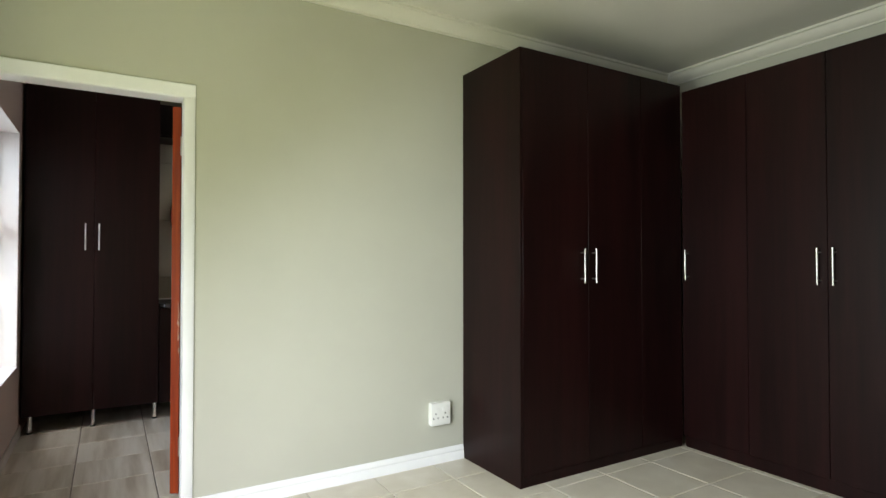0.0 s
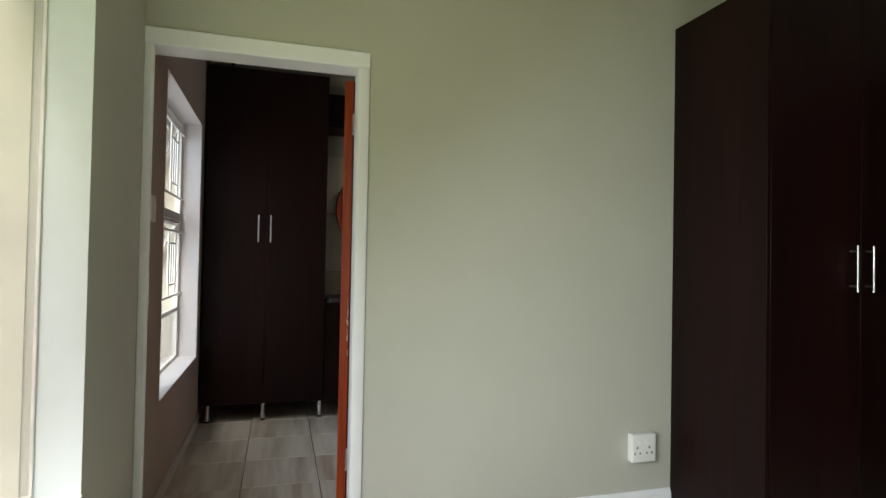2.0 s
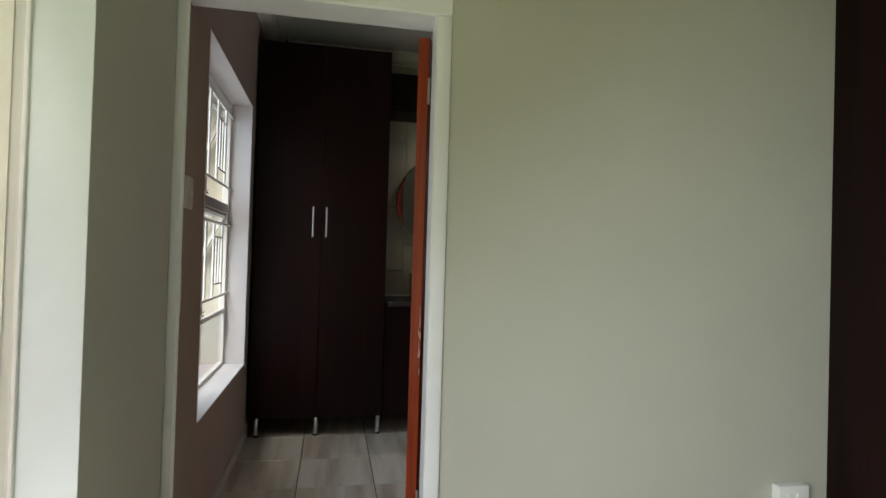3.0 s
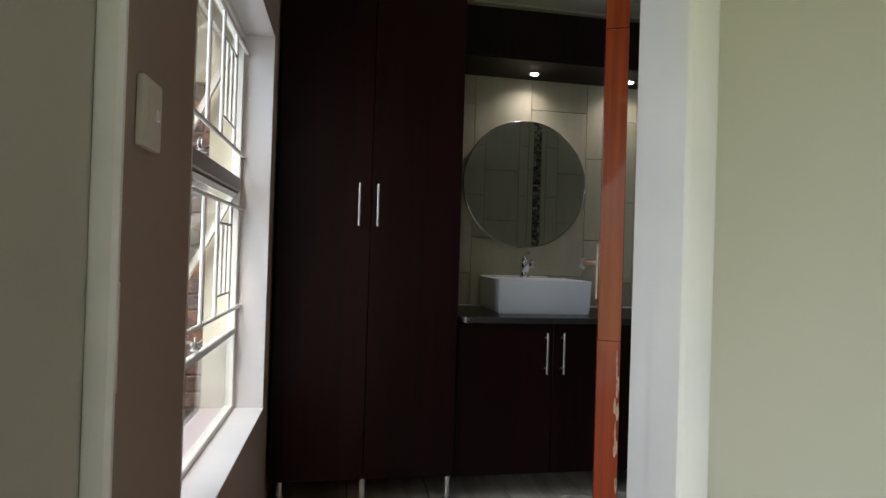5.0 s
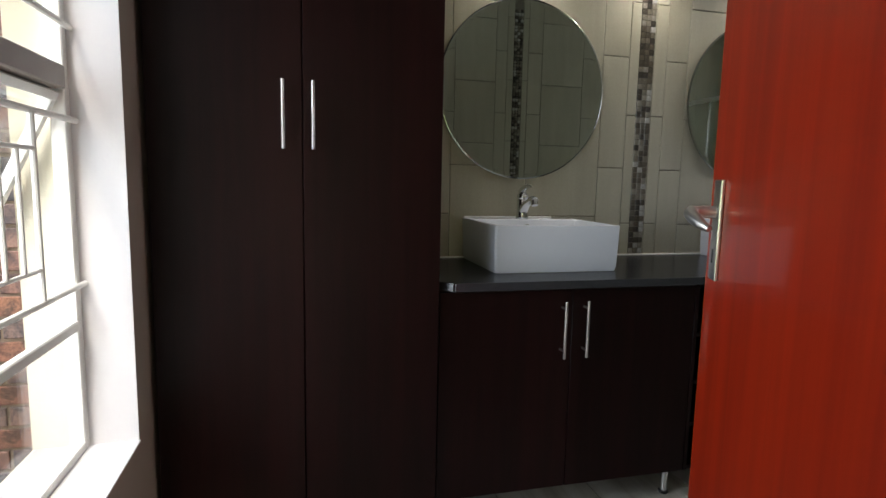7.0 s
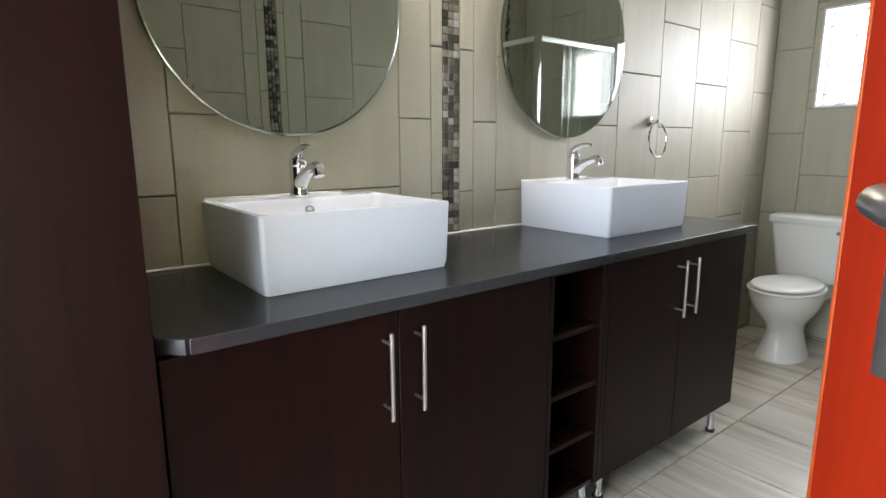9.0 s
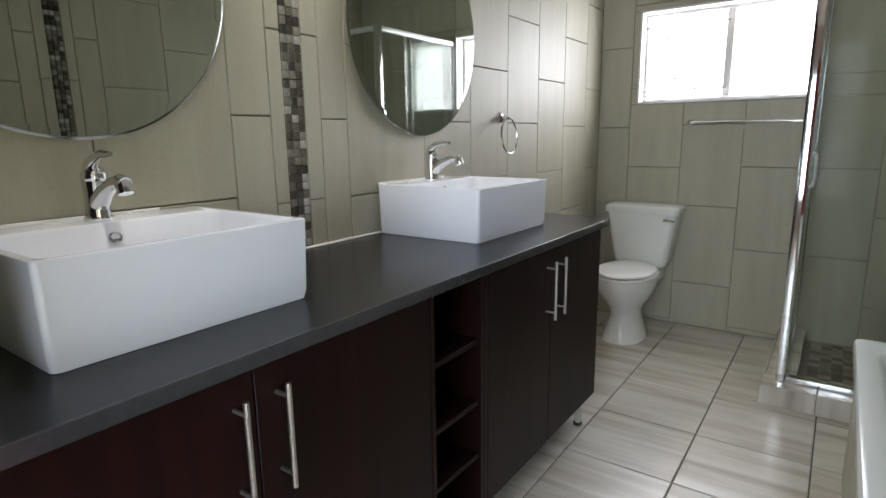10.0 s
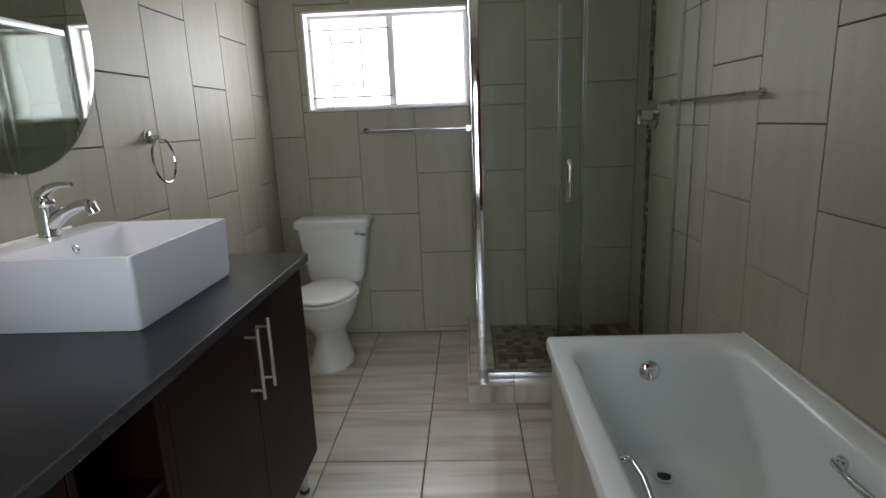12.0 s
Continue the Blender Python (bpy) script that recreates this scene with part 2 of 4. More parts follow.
BRICK_JOINED = piece_colours("face_brick_far", BRICK_TONES, 0.85, True, 0.55)
MORTAR = grained("sandy_mortar", (0.29, 0.24, 0.19), 0.9, (30, 30, 30), 0.2, 0.4, 120)
CREAM_PLASTER = grained("cream_plaster", (0.60, 0.58, 0.47), 0.75, (6, 6, 6), 0.06, 0.4, 90)
PINK_SILL = grained("pink_cement_sill", (0.50, 0.385, 0.40), 0.7, (14, 14, 14), 0.1, 0.3, 110)
PAVING = grained("garden_paving", (0.27, 0.24, 0.20), 0.85, (4, 4, 4), 0.2, 0.5, 60)
BARK = grained("brown_bark", (0.165, 0.10, 0.056), 0.9, (34, 34, 9), 0.6, 1.0, 38)
LEAF = grained("green_leaf", (0.085, 0.125, 0.035), 0.5, (4, 4, 4), 0.35, 0.0)
WINDOW_GLASS = clear_glass("window_glass", (0.97, 0.98, 0.97))
SHOWER_GLASS = clear_glass("shower_glass", (0.94, 0.96, 0.94), 1.1, steep=2.3)
SEAL = clear_glass("seal_plastic", (0.80, 0.83, 0.81), 2.2, 0.3)
FROSTED, ft, fp = material("frosted_glass")
ft.nodes.remove(fp)
fmix, fsee, fdif = ft.nodes.new("ShaderNodeMixShader"), ft.nodes.new("ShaderNodeBsdfTransparent"), ft.nodes.new("ShaderNodeBsdfTranslucent")
fdif.inputs[0].default_value = (0.52, 0.51, 0.52, 1)
fmix.inputs[0].default_value = 0.9
ft.links.new(fsee.outputs[0], fmix.inputs[1])
ft.links.new(fdif.outputs[0], fmix.inputs[2])
ft.links.new(fmix.outputs[0], ft.nodes["Material Output"].inputs[0])
MIRROR = grained("silvered_mirror", (0.60, 0.64, 0.58), 0.012, (3, 3, 3), 0.005, 0.0, metal=1.0, rough_spread=0.004)
MIRROR_EDGE = grained("ground_mirror_edge", (0.36, 0.38, 0.36), 0.22, (9, 9, 9), 0.02, 0.0, metal=1.0)
SILICONE = grained("white_sealant", (0.78, 0.78, 0.77), 0.4, (20, 20, 20), 0.04, 0.0)
SCUFF = grained("bare_scuffed_wood", (0.47, 0.30, 0.23), 0.6, (90, 90, 90), 0.3, 0.2, 200)
BULB, bt, bp = material("downlight_lens")
bp.inputs["Base Color"].default_value = (0.9, 0.9, 0.88, 1)
bp.inputs["Emission Color"].default_value = (1.0, 0.93, 0.82, 1)
bp.inputs["Emission Strength"].default_value = 14.0

# ---------- building helpers ----------


def mesh_of(name, bm, mat):
    me = bpy.data.meshes.new(name)
    bm.normal_update()
    bm.to_mesh(me)
    bm.free()
    if mat:
        me.materials.append(mat)
    return me


def smooth(me, angle=40):
    for p in me.polygons:
        p.use_smooth = True
    me.set_sharp_from_angle(angle=radians(angle))


def part(name, bm, mat, parent=None, label="", soft=True):
    me = mesh_of(name, bm, mat)
    if soft:
        smooth(me)
    ob = new(name, me)
    ob.parent = parent
    if label:
        ob["label"] = label
    return ob


def structure(name, bm, mat, label="", category="", soft=False):
    ob = part(name, bm, mat, None, label, soft)
    return tagged(ob, label, category, "", "structure")


def thing(name, place, label, category, group="", turn=0.0, kind=""):
    ob = new(name)
    ob.empty_display_size = 0.05
    ob.matrix_world = pose(*place, 0, 0, turn)
    return tagged(ob, label, category, group, kind)


def box(lo, hi, bevel=0.0, bm=None, seg=1):
    """A box between two corners, with its edges rounded off."""
    made = bmesh.new()
    bmesh.ops.create_cube(made, size=1.0)
    lo, hi = Vector(lo), Vector(hi)
    for v in made.verts:
        v.co = Vector(((lo[k] + hi[k]) / 2 + v.co[k] * (hi[k] - lo[k]) for k in range(3)))
    if bevel:
        bmesh.ops.bevel(made, geom=made.edges[:], offset=bevel, segments=seg, profile=0.7, affect="EDGES")
    if bm is None:
        return made
    join(bm, made)
    return bm


def join(bm, other):
    me = bpy.data.meshes.new("tmp")
    other.to_mesh(me)
    other.free()
    bm.from_mesh(me)
    bpy.data.meshes.remove(me)
    return bm


def tube(points, radius, sides=10, bm=None, closed=False):
    """A round bar along a line of points; radius may change along it."""
    bm = bm or bmesh.new()
    pts = [Vector(p) for p in points]
    n = len(pts)
    rad = radius if isinstance(radius, (list, tuple)) else [radius] * n
    rings, side = [], None
    for k, p in enumerate(pts):
        a = pts[(k - 1) % n] if (k or closed) else p
        b = pts[(k + 1) % n] if (k < n - 1 or closed) else p
        d = (b - a).normalized()
        if side is None:
            side = d.orthogonal().normalized()
        side = (side - d * side.dot(d)).normalized()
        up = d.cross(side)
        rings.append([bm.verts.new(p + (side * math.cos(t) + up * math.sin(t)) * rad[k]) for t in (2 * math.pi * s / sides for s in range(sides))])
    for k in range(n if closed else n - 1):
        a, b = rings[k], rings[(k + 1) % n]
        for s in range(sides):
            bm.faces.new((a[s], a[(s + 1) % sides], b[(s + 1) % sides], b[s]))
    if not closed:
        bm.faces.new(reversed(rings[0]))
        bm.faces.new(rings[-1])
    return bm


def lathe(profile, sides=24, bm=None, m=None):
    """A turned shape: (radius, height) pairs round the z axis."""
    made = bmesh.new()
    rings = [[made.verts.new((r * math.cos(t), r * math.sin(t), z)) for t in (2 * math.pi * s / sides for s in range(sides))] for r, z in profile]
    for a, b in zip(rings, rings[1:]):
        for s in range(sides):
            made.faces.new((a[s], a[(s + 1) % sides], b[(s + 1) % sides], b[s]))
    made.faces.new(reversed(rings[0]))
    made.faces.new(rings[-1])
    if m is not None:
        made.transform(m)
    return made if bm is None else join(bm, made)


def loft(rings, cap=True, under=True):
    bm = bmesh.new()
    made = [[bm.verts.new(p) for p in ring] for ring in rings]
    n = len(made[0])
    for a, b in zip(made, made[1:]):
        for s in range(n):
            bm.faces.new((a[s], a[(s + 1) % n], b[(s + 1) % n], b[s]))
    if cap and under:
        bm.faces.new(reversed(made[0]))
    if cap:
        bm.faces.new(made[-1])
    return bm


def oval(cx, cy, z, rx, ry, n=32, power=2.0):
    out = []
    for s in range(n):
        t = 2 * math.pi * s / n
        c, d = math.cos(t), math.sin(t)
        out.append((cx + rx * math.copysign(abs(c) ** (2 / power), c), cy + ry * math.copysign(abs(d) ** (2 / power), d), z))
    return out


def prism(outline, axis, lo, hi):
    """A straight moulding: an outline of (a, b) pairs swept along x, y or z."""
    def at(a, b, t):
        return {"x": (t, a, b), "y": (a, t, b), "z": (a, b, t)}[axis]
    return loft([[at(a, b, lo) for a, b in outline], [at(a, b, hi) for a, b in outline]])


def fix(bm):
    bmesh.ops.recalc_face_normals(bm, faces=bm.faces[:])
    return bm


def wall_cells(bm, axis, faces, u_range, z_range, openings):
    """A wall across x or y (between its two faces), cut into cells round its openings (u0, u1, z0, z1)."""
    us = sorted({*u_range, *(o[k] for o in openings for k in (0, 1))})
    zs = sorted({*z_range, *(o[k] for o in openings for k in (2, 3))})
    for u0, u1 in zip(us, us[1:]):
        runs = []
        for z0, z1 in zip(zs, zs[1:]):
            if any(o[0] < (u0 + u1) / 2 < o[1] and o[2] < (z0 + z1) / 2 < o[3] for o in openings):
                continue
            if runs and abs(runs[-1][1] - z0) < 1e-6:
                runs[-1][1] = z1
            else:
                runs.append([z0, z1])
        for z0, z1 in runs:
            lo, hi = ((faces[0], u0, z0), (faces[1], u1, z1)) if axis == "x" else ((u0, faces[0], z0), (u1, faces[1], z1))
            box(lo, hi, 0, bm)
    return bm


def tile_mesh(name, w, h, depth, mat, edge=0.0024):
    """A tile that lies in x and y, its face up at depth, with eased edges."""
    bm = loft([[(0, 0, 0), (w, 0, 0), (w, h, 0), (0, h, 0)], [(0, 0, depth - edge), (w, 0, depth - edge), (w, h, depth - edge), (0, h, depth - edge)], [(edge, edge, depth), (w - edge, edge, depth), (w - edge, h - edge, depth), (edge, h - edge, depth)]])
    return mesh_of(name, bm, mat)


# ---------- the plan ----------
FLOOR_BED = -0.042      # bedroom floor
CEIL = 2.75
X_END = 4.54            # wall with the small window
Y_BACK = 2.39           # wall behind the basins
Y_BATH = 0.22           # bathroom face of the wall between the rooms
OUT = -0.235            # outer face of the window wall
WIN_BATH = (0.452, 1.652, 0.505, 2.08)
WIN_BED = (-2.75, -0.615, 0.50, 2.08)
WIN_END = (1.188, 2.148, 1.405, 1.965)
DOOR = (0.0, 0.89, -0.2, 2.095)

b = bmesh.new()
wall_cells(b, "x", (OUT, 0.0), (-4.9, 0.03), (-0.2, 2.9), [WIN_BED])
structure("wall_bedroom_window", b, SAGE, "sage green plastered bedroom wall with a window", "wall")
b = bmesh.new()
wall_cells(b, "x", (OUT, 0.0), (0.03, 2.62), (-0.2, 2.9), [WIN_BATH])
structure("wall_bathroom_window", b, TAUPE, "taupe painted bathroom wall with a steel window", "wall")
b = bmesh.new()
wall_cells(b, "y", (0.0, 0.12), (0.0, 4.75), (-0.2, 2.9), [DOOR])
structure("wall_door_bedroom", b, SAGE, "sage green plastered wall beside the bathroom door", "wall")
b = bmesh.new()
wall_cells(b, "y", (0.12, Y_BATH - 0.012), (0.0, 4.75), (-0.2, 2.9), [DOOR])
wall_bath_side = structure("wall_bath_side", b, WALL_GROUT, "bathroom wall tiled in tall beige tiles behind the bath", "wall")
b = bmesh.new()
box((0.0, Y_BACK + 0.012, -0.2), (4.75, 2.62, 2.9), 0, b)
wall_basins = structure("wall_basins", b, WALL_GROUT, "bathroom wall tiled in tall beige tiles behind the basins", "wall")
b = bmesh.new()
wall_cells(b, "x", (X_END + 0.012, 4.75), (Y_BATH - 0.012, Y_BACK + 0.012), (-0.2, 2.9), [WIN_END])
wall_end = structure("wall_end", b, WALL_GROUT, "tiled end wall with a small high window", "wall")
structure("wall_bedroom_east", box((4.52, -4.9, -0.2), (4.75, 0.0, 2.9)), SAGE, "sage green plastered bedroom wall behind the wardrobes", "wall")
structure("wall_bedroom_south", box((OUT, -5.1, -0.2), (4.75, -4.9, 2.9)), SAGE, "sage green plastered bedroom wall", "wall")
structure("ceiling_bedroom", box((OUT, -5.1, CEIL), (4.75, 0.06, CEIL + 0.1)), CEILING, "plain off-white bedroom ceiling", "ceiling")
structure("ceiling_bathroom", box((OUT, 0.06, CEIL), (4.75, 2.62, CEIL + 0.1)), CEILING, "plain off-white bathroom ceiling", "ceiling")
floor_bed = structure("floor_bedroom", box((0.0, -4.9, -0.25), (4.52, 0.085, FLOOR_BED - 0.006)), GROUT_PALE, "cream ceramic tiled bedroom floor", "floor")
floor_bath = structure("floor_bathroom", box((0.0, 0.085, -0.25), (X_END + 0.012, Y_BACK + 0.012, -0.006)), GROUT, "streaked beige ceramic tiled bathroom floor", "floor")

# cornices
COVE = [(0, 0), (-0.012, 0), (-0.014, 0.012), (-0.03, 0.018), (-0.05, 0.036), (-0.062, 0.058), (-0.066, 0.072), (-0.08, 0.074), (-0.08, 0.09), (0, 0.09)]


def cornice(name, axis, at, sign, lo, hi):
    outline = [(at + sign * a, CEIL - 0.09 + z) for a, z in COVE]
    return structure(name, fix(prism(outline, axis, lo, hi)), CEILING, "moulded plaster cornice", "cornice", True)


cornice("cornice_1", "x", -0.001, 1, 0.0, 4.52)
cornice("cornice_2", "y", 4.519, 1, -4.9, 0.0)
cornice("cornice_3", "y", 0.001, -1, -4.9, 0.0)
cornice("cornice_4", "x", Y_BACK - 0.001, 1, 0.0, X_END)
cornice("cornice_5", "y", 0.001, -1, Y_BATH, Y_BACK)
cornice("cornice_6", "y", X_END - 0.001, 1, Y_BATH, Y_BACK)

# skirting along the door wall
SKIRT = [(0, 0), (-0.016, 0), (-0.016, 0.045), (-0.011, 0.052), (-0.014, 0.058), (-0.014, 0.066), (-0.008, 0.078), (-0.006, 0.088), (0, 0.088)]
structure("baseboard_door_wall", fix(prism([(a - 0.001, z + FLOOR_BED) for a, z in SKIRT], "x", 0.905, 2.487)), TRIM, "white moulded skirting board", "skirting", True)
structure("baseboard_window_wall", fix(prism([(0.001 - a, z + FLOOR_BED) for a, z in SKIRT], "y", -4.9, -0.02)), TRIM, "white moulded skirting board", "skirting", True)

structure("baseboard_bathroom", box((0.0005, 0.07, 0.001), (0.009, 1.84, 0.075), 0.001), FLOOR_TILE, "low skirting of streaked beige tile", "skirting")

# reveals of the windows, painted
def reveal(name, window, mat, sill_mat, x0, x1):
    y0, y1, z0, z1 = window
    t = 0.004
    ob = structure(name, box((x0, y0 + t, z1 - t), (x1, y1 - t, z1)), mat, "painted plaster window reveal", "window reveal")
    part("reveal_side", box((x0, y0, z0 + t), (x1, y0 + t, z1)), mat, ob, "", False)
    part("reveal_side", box((x0, y1 - t, z0 + t), (x1, y1, z1)), mat, ob, "", False)
    sill = part("window_sill", box((x0, y0, z0 - 0.001), (x1 + 0.004, y1, z0 + t), 0.001), sill_mat, ob, "painted inner sill")
    return ob


reveal("reveal_bedroom", WIN_BED, BED_REVEAL, BED_REVEAL, -0.115, 0.002)
reveal("reveal_bathroom", WIN_BATH, REVEAL, REVEAL, -0.115, 0.002)
for nm, w in (("outer_reveal_bedroom", WIN_BED), ("outer_reveal_bathroom", WIN_BATH)):
    reveal(nm, w, CREAM_PLASTER, PINK_SILL, OUT - 0.004, -0.15)
structure("outer_plaster", wall_cells(bmesh.new(), "x", (OUT - 0.012, OUT), (-5.1, 2.62), (-0.4, 3.0), [WIN_BED, WIN_BATH]), CREAM_PLASTER, "cream plastered outer face of the house", "outer wall")

# ---------- steel windows with burglar bars ----------


def bar(bm, a, b, r=0.006):
    return tube([a, b], r, 8, bm)


def sash(parent, y0, y1, z0, z1, x, opening, glass=WINDOW_GLASS, mat=STEEL_PAINT):
    """An outward opening sash hung at its top edge."""
    b = bmesh.new()
    w = 0.022
    for lo, hi in (((-0.012, y0, -w), (0.012, y1, 0)), ((-0.012, y0, z0 - z1), (0.012, y1, z0 - z1 + w)), ((-0.012, y0, z0 - z1 + w), (0.012, y0 + w, -w)), ((-0.012, y1 - w, z0 - z1 + w), (0.012, y1, -w))):
        box(lo, hi, 0.002, b)
    s = part("sash", b, mat, parent, "outward opening steel sash" if opening else "")
    s.matrix_basis = pose(x, 0, z1, 0, opening, 0)
    g = part("pane", box((-0.002, y0 + w - 0.004, z0 - z1 + w - 0.004), (0.002, y1 - w + 0.004, -w + 0.004)), glass, s, "", False)
    g.visible_shadow = False
    return s


def stay(parent, x, y, z, tilt, reach=0.0, rise=0.0):
    """A casement stay: a hooked handle with a peg and, where the sash stands open, a flat arm out to it."""
    b = tube([(0, 0.02, 0.006), (-0.012, 0.0, -0.004), (-0.016, -0.03, -0.004), (-0.012, -0.055, 0.006), (0, -0.085, 0.012), (0.004, -0.11, 0.008)], [0.003, 0.0042, 0.005, 0.005, 0.0045, 0.003], 8)
    tube([(-0.01, -0.022, -0.012), (-0.01, -0.022, 0.022)], 0.003, 8, b)
    box((-0.018, -0.045, -0.018), (0.004, 0.004, -0.010), 0.003, b)
    if reach:
        d = Vector((-reach, -0.06, rise))
        side, up = Vector((0, 1, 0)) * 0.009, Vector((0, 0, 1)) * 0.0025
        join(b, fix(loft([[tuple(o + p * side + q * up) for p, q in ((-1, -1), (1, -1), (1, 1), (-1, 1))] for o in (Vector((-0.012, -0.02, 0.004)), d)])))
    s = part("stay", b, SATIN, parent, "worn metal window stay")
    s.matrix_basis = pose(x, y, z, 0, 0, tilt)
    return s


def ladder_bars(bm, x, y0, y1, z0, z1, inner, verticals, lz):
    for z in (z0, z1):
        bar(bm, (x, y0, z), (x, y1, z), 0.0075)
    for y in verticals:
        bar(bm, (x, y, z0), (x, y, z1), 0.0065)
    for ya, yb in inner:
        for z in lz:
            bar(bm, (x, ya, z), (x, yb, z), 0.005)
        for k in (1, 2):
            bar(bm, (x, ya + (yb - ya) * k / 3, lz[0]), (x, ya + (yb - ya) * k / 3, lz[1]), 0.005)


def side_window(name, window, label, bars, open_top, open_mid):
    y0, y1, z0, z1 = window
    top = thing(name, (0, 0, 0), label, "window", kind="structure")
    xa, xb = -0.15, -0.115
    b = bmesh.new()
    f = 0.03
    for lo, hi in (((xa, y0, z0), (xb, y0 + f, z1)), ((xa, y1 - f, z0), (xb, y1, z1)), ((xa, y0 + f, z0), (xb, y1 - f, z0 + 0.022)), ((xa, y0 + f, z1 - f), (xb, y1 - f, z1))):
        box(lo, hi, 0.003, b)
    part("window_frame", b, STEEL_PAINT, top)
    part("transom", box((xa, y0 + f, 1.411), (xb + 0.004, y1 - f, 1.466), 0.004), STEEL_BACKLIT, top)
    part("transom", box((xa + 0.016, y0 + f, 0.822), (xb + 0.002, y1 - f, 0.848), 0.004), STEEL_PAINT, top)
    sash(top, y0 + f, y1 - f, 1.47, z1 - f, -0.135, open_top)
    sash(top, y0 + f, y1 - f, 0.856, 1.407, -0.135, open_mid)
    g = part("pane", box((-0.134, y0 + f, z0 + 0.022), (-0.130, y1 - f, 0.820)), WINDOW_GLASS, top, "", False)
    g.visible_shadow = False
    if bars:
        b = bmesh.new()
        inner = [(0.617, 0.825), (1.19, 1.41)]
        ladder_bars(b, -0.104, y0, y1 + 0.004, 0.938, 1.340, inner, (0.617, 0.825, 1.003, 1.19, 1.41), (1.01, 1.263))
        part("burglar_bars", b, STEEL_PAINT, top, "white welded burglar bars")
        b = bmesh.new()
        ladder_bars(b, -0.104, y0, y1 + 0.004, 1.558, 1.99, inner, (0.617, 0.825, 1.003, 1.195, 1.415), (1.63, 1.90))
        part("burglar_bars", b, STEEL_PAINT, top, "white welded burglar bars")
        stay(top, -0.112, 1.05, 1.49, 0, 0.24, 0.03)
        stay(top, -0.112, 1.05, 0.876, 0, 0.24, 0.045)
    return top


side_window("window_1", WIN_BATH, "cream steel window with open top-hung sashes and burglar bars", True, 24, 26)
y0, y1, z0, z1 = WIN_BED
w2 = thing("window_2", (0, 0, 0), "cream steel bedroom window with a deep reveal", "window", kind="structure")
for lo, hi in (((-0.14, y0, z0), (-0.115, y0 + 0.03, z1)), ((-0.125, y1 - 0.012, z0), (-0.115, y1, z1)), ((-0.14, y0 + 0.03, z0), (-0.115, y1 - 0.012, z0 + 0.02)), ((-0.14, y0 + 0.03, z1 - 0.025), (-0.115, y1 - 0.012, z1)), ((-0.14, -1.33, z0 + 0.02), (-0.115, -1.29, z1 - 0.025)), ((-0.14, -2.05, z0 + 0.02), (-0.115, -2.01, z1 - 0.025)), ((-0.14, -2.01, 1.42), (-0.115, -1.33, 1.46))):
    part("window_frame", box(lo, hi, 0.002), STEEL_PAINT, w2)
for ya, yb in ((y0 + 0.03, -2.05), (-2.01, -1.33), (-1.29, y1 - 0.012)):
    g = part("pane", box((-0.132, ya, z0 + 0.02), (-0.128, yb, z1 - 0.025)), WINDOW_GLASS, w2, "", False)
    g.visible_shadow = False

# small window in the end wall
w3 = thing("window_3", (0, 0, 0), "small high white steel window with frosted panes", "window", kind="structure")
y0, y1, z0, z1 = WIN_END
b = bmesh.new()
for lo, hi in (((X_END - 0.004, y0, z0), (4.63, y0 + 0.012, z1)), ((X_END - 0.004, y1 - 0.012, z0), (4.63, y1, z1)), ((X_END - 0.004, y0 + 0.012, z1 - 0.012), (4.63, y1 - 0.012, z1))):
    box(lo, hi, 0.001, b)
part("lining", b, REVEAL, w3, "white painted reveal")
part("window_sill", box((X_END - 0.004, y0 + 0.012, z0), (4.63, y1 - 0.012, z0 + 0.012), 0.001), REVEAL, w3)
b = bmesh.new()
for lo, hi in (((4.63, y0, z0), (4.66, y0 + 0.03, z1)), ((4.63, y1 - 0.03, z0), (4.66, y1, z1)), ((4.63, y0 + 0.03, z0), (4.66, y1 - 0.03, z0 + 0.03)), ((4.63, y0 + 0.03, z1 - 0.03), (4.66, y1 - 0.03, z1)), ((4.628, 1.63, z0 + 0.03), (4.662, 1.67, z1 - 0.03))):
    box(lo, hi, 0.003, b)
part("window_frame", b, STEEL_PAINT, w3)
for ya, yb in ((1.67, y1 - 0.03), (y0 + 0.03, 1.63)):
    g = part("pane", box((4.645, ya, z0 + 0.03), (4.649, yb, z1 - 0.03)), FROSTED, w3, "", False)
    g.visible_shadow = False
b = bmesh.new()
for z in (1.487, 1.873):
    bar(b, (4.622, 1.65, z), (4.622, y1 - 0.01, z), 0.0045)
for y in (1.825, 2.003):
    bar(b, (4.622, y, 1.487), (4.622, y, 1.873), 0.0042)
for z in (1.557, 1.80):
    bar(b, (4.622, 1.825, z), (4.622, 2.003, z), 0.0042)
for y in (1.884, 1.944):
    bar(b, (4.622, y, 1.557), (4.622, y, 1.80), 0.0038)
# bars take the darkened paint, so they read as shaded against the panes
part("burglar_bars", b, STEEL_BACKLIT, w3, "thin burglar bars with backlit shade in their grey")
stay(w3, 4.618, 2.02, 1.445, 180)

# ---------- door between the rooms ----------
door = thing("door_1", (0.848, 0.190, 0.004), "open varnished red wooden door with a lever handle", "door", kind="structure")
frame_b = bmesh.new()


def jamb_profile(side):
    """Pressed steel jamb: trim on the wall, reveal, stop and rebate."""
    if side < 0:
        return [(0.001, -0.012), (0.006, -0.016), (0.030, -0.016), (0.036, -0.010), (0.036, -0.002), (0.004, -0.002), (0.004, 0.06), (0.001, 0.06)]
    return [(0.893, -0.012), (0.888, -0.016), (0.846, -0.016), (0.840, -0.010), (0.840, 0.07), (0.856, 0.07), (0.856, 0.168), (0.893, 0.168)]


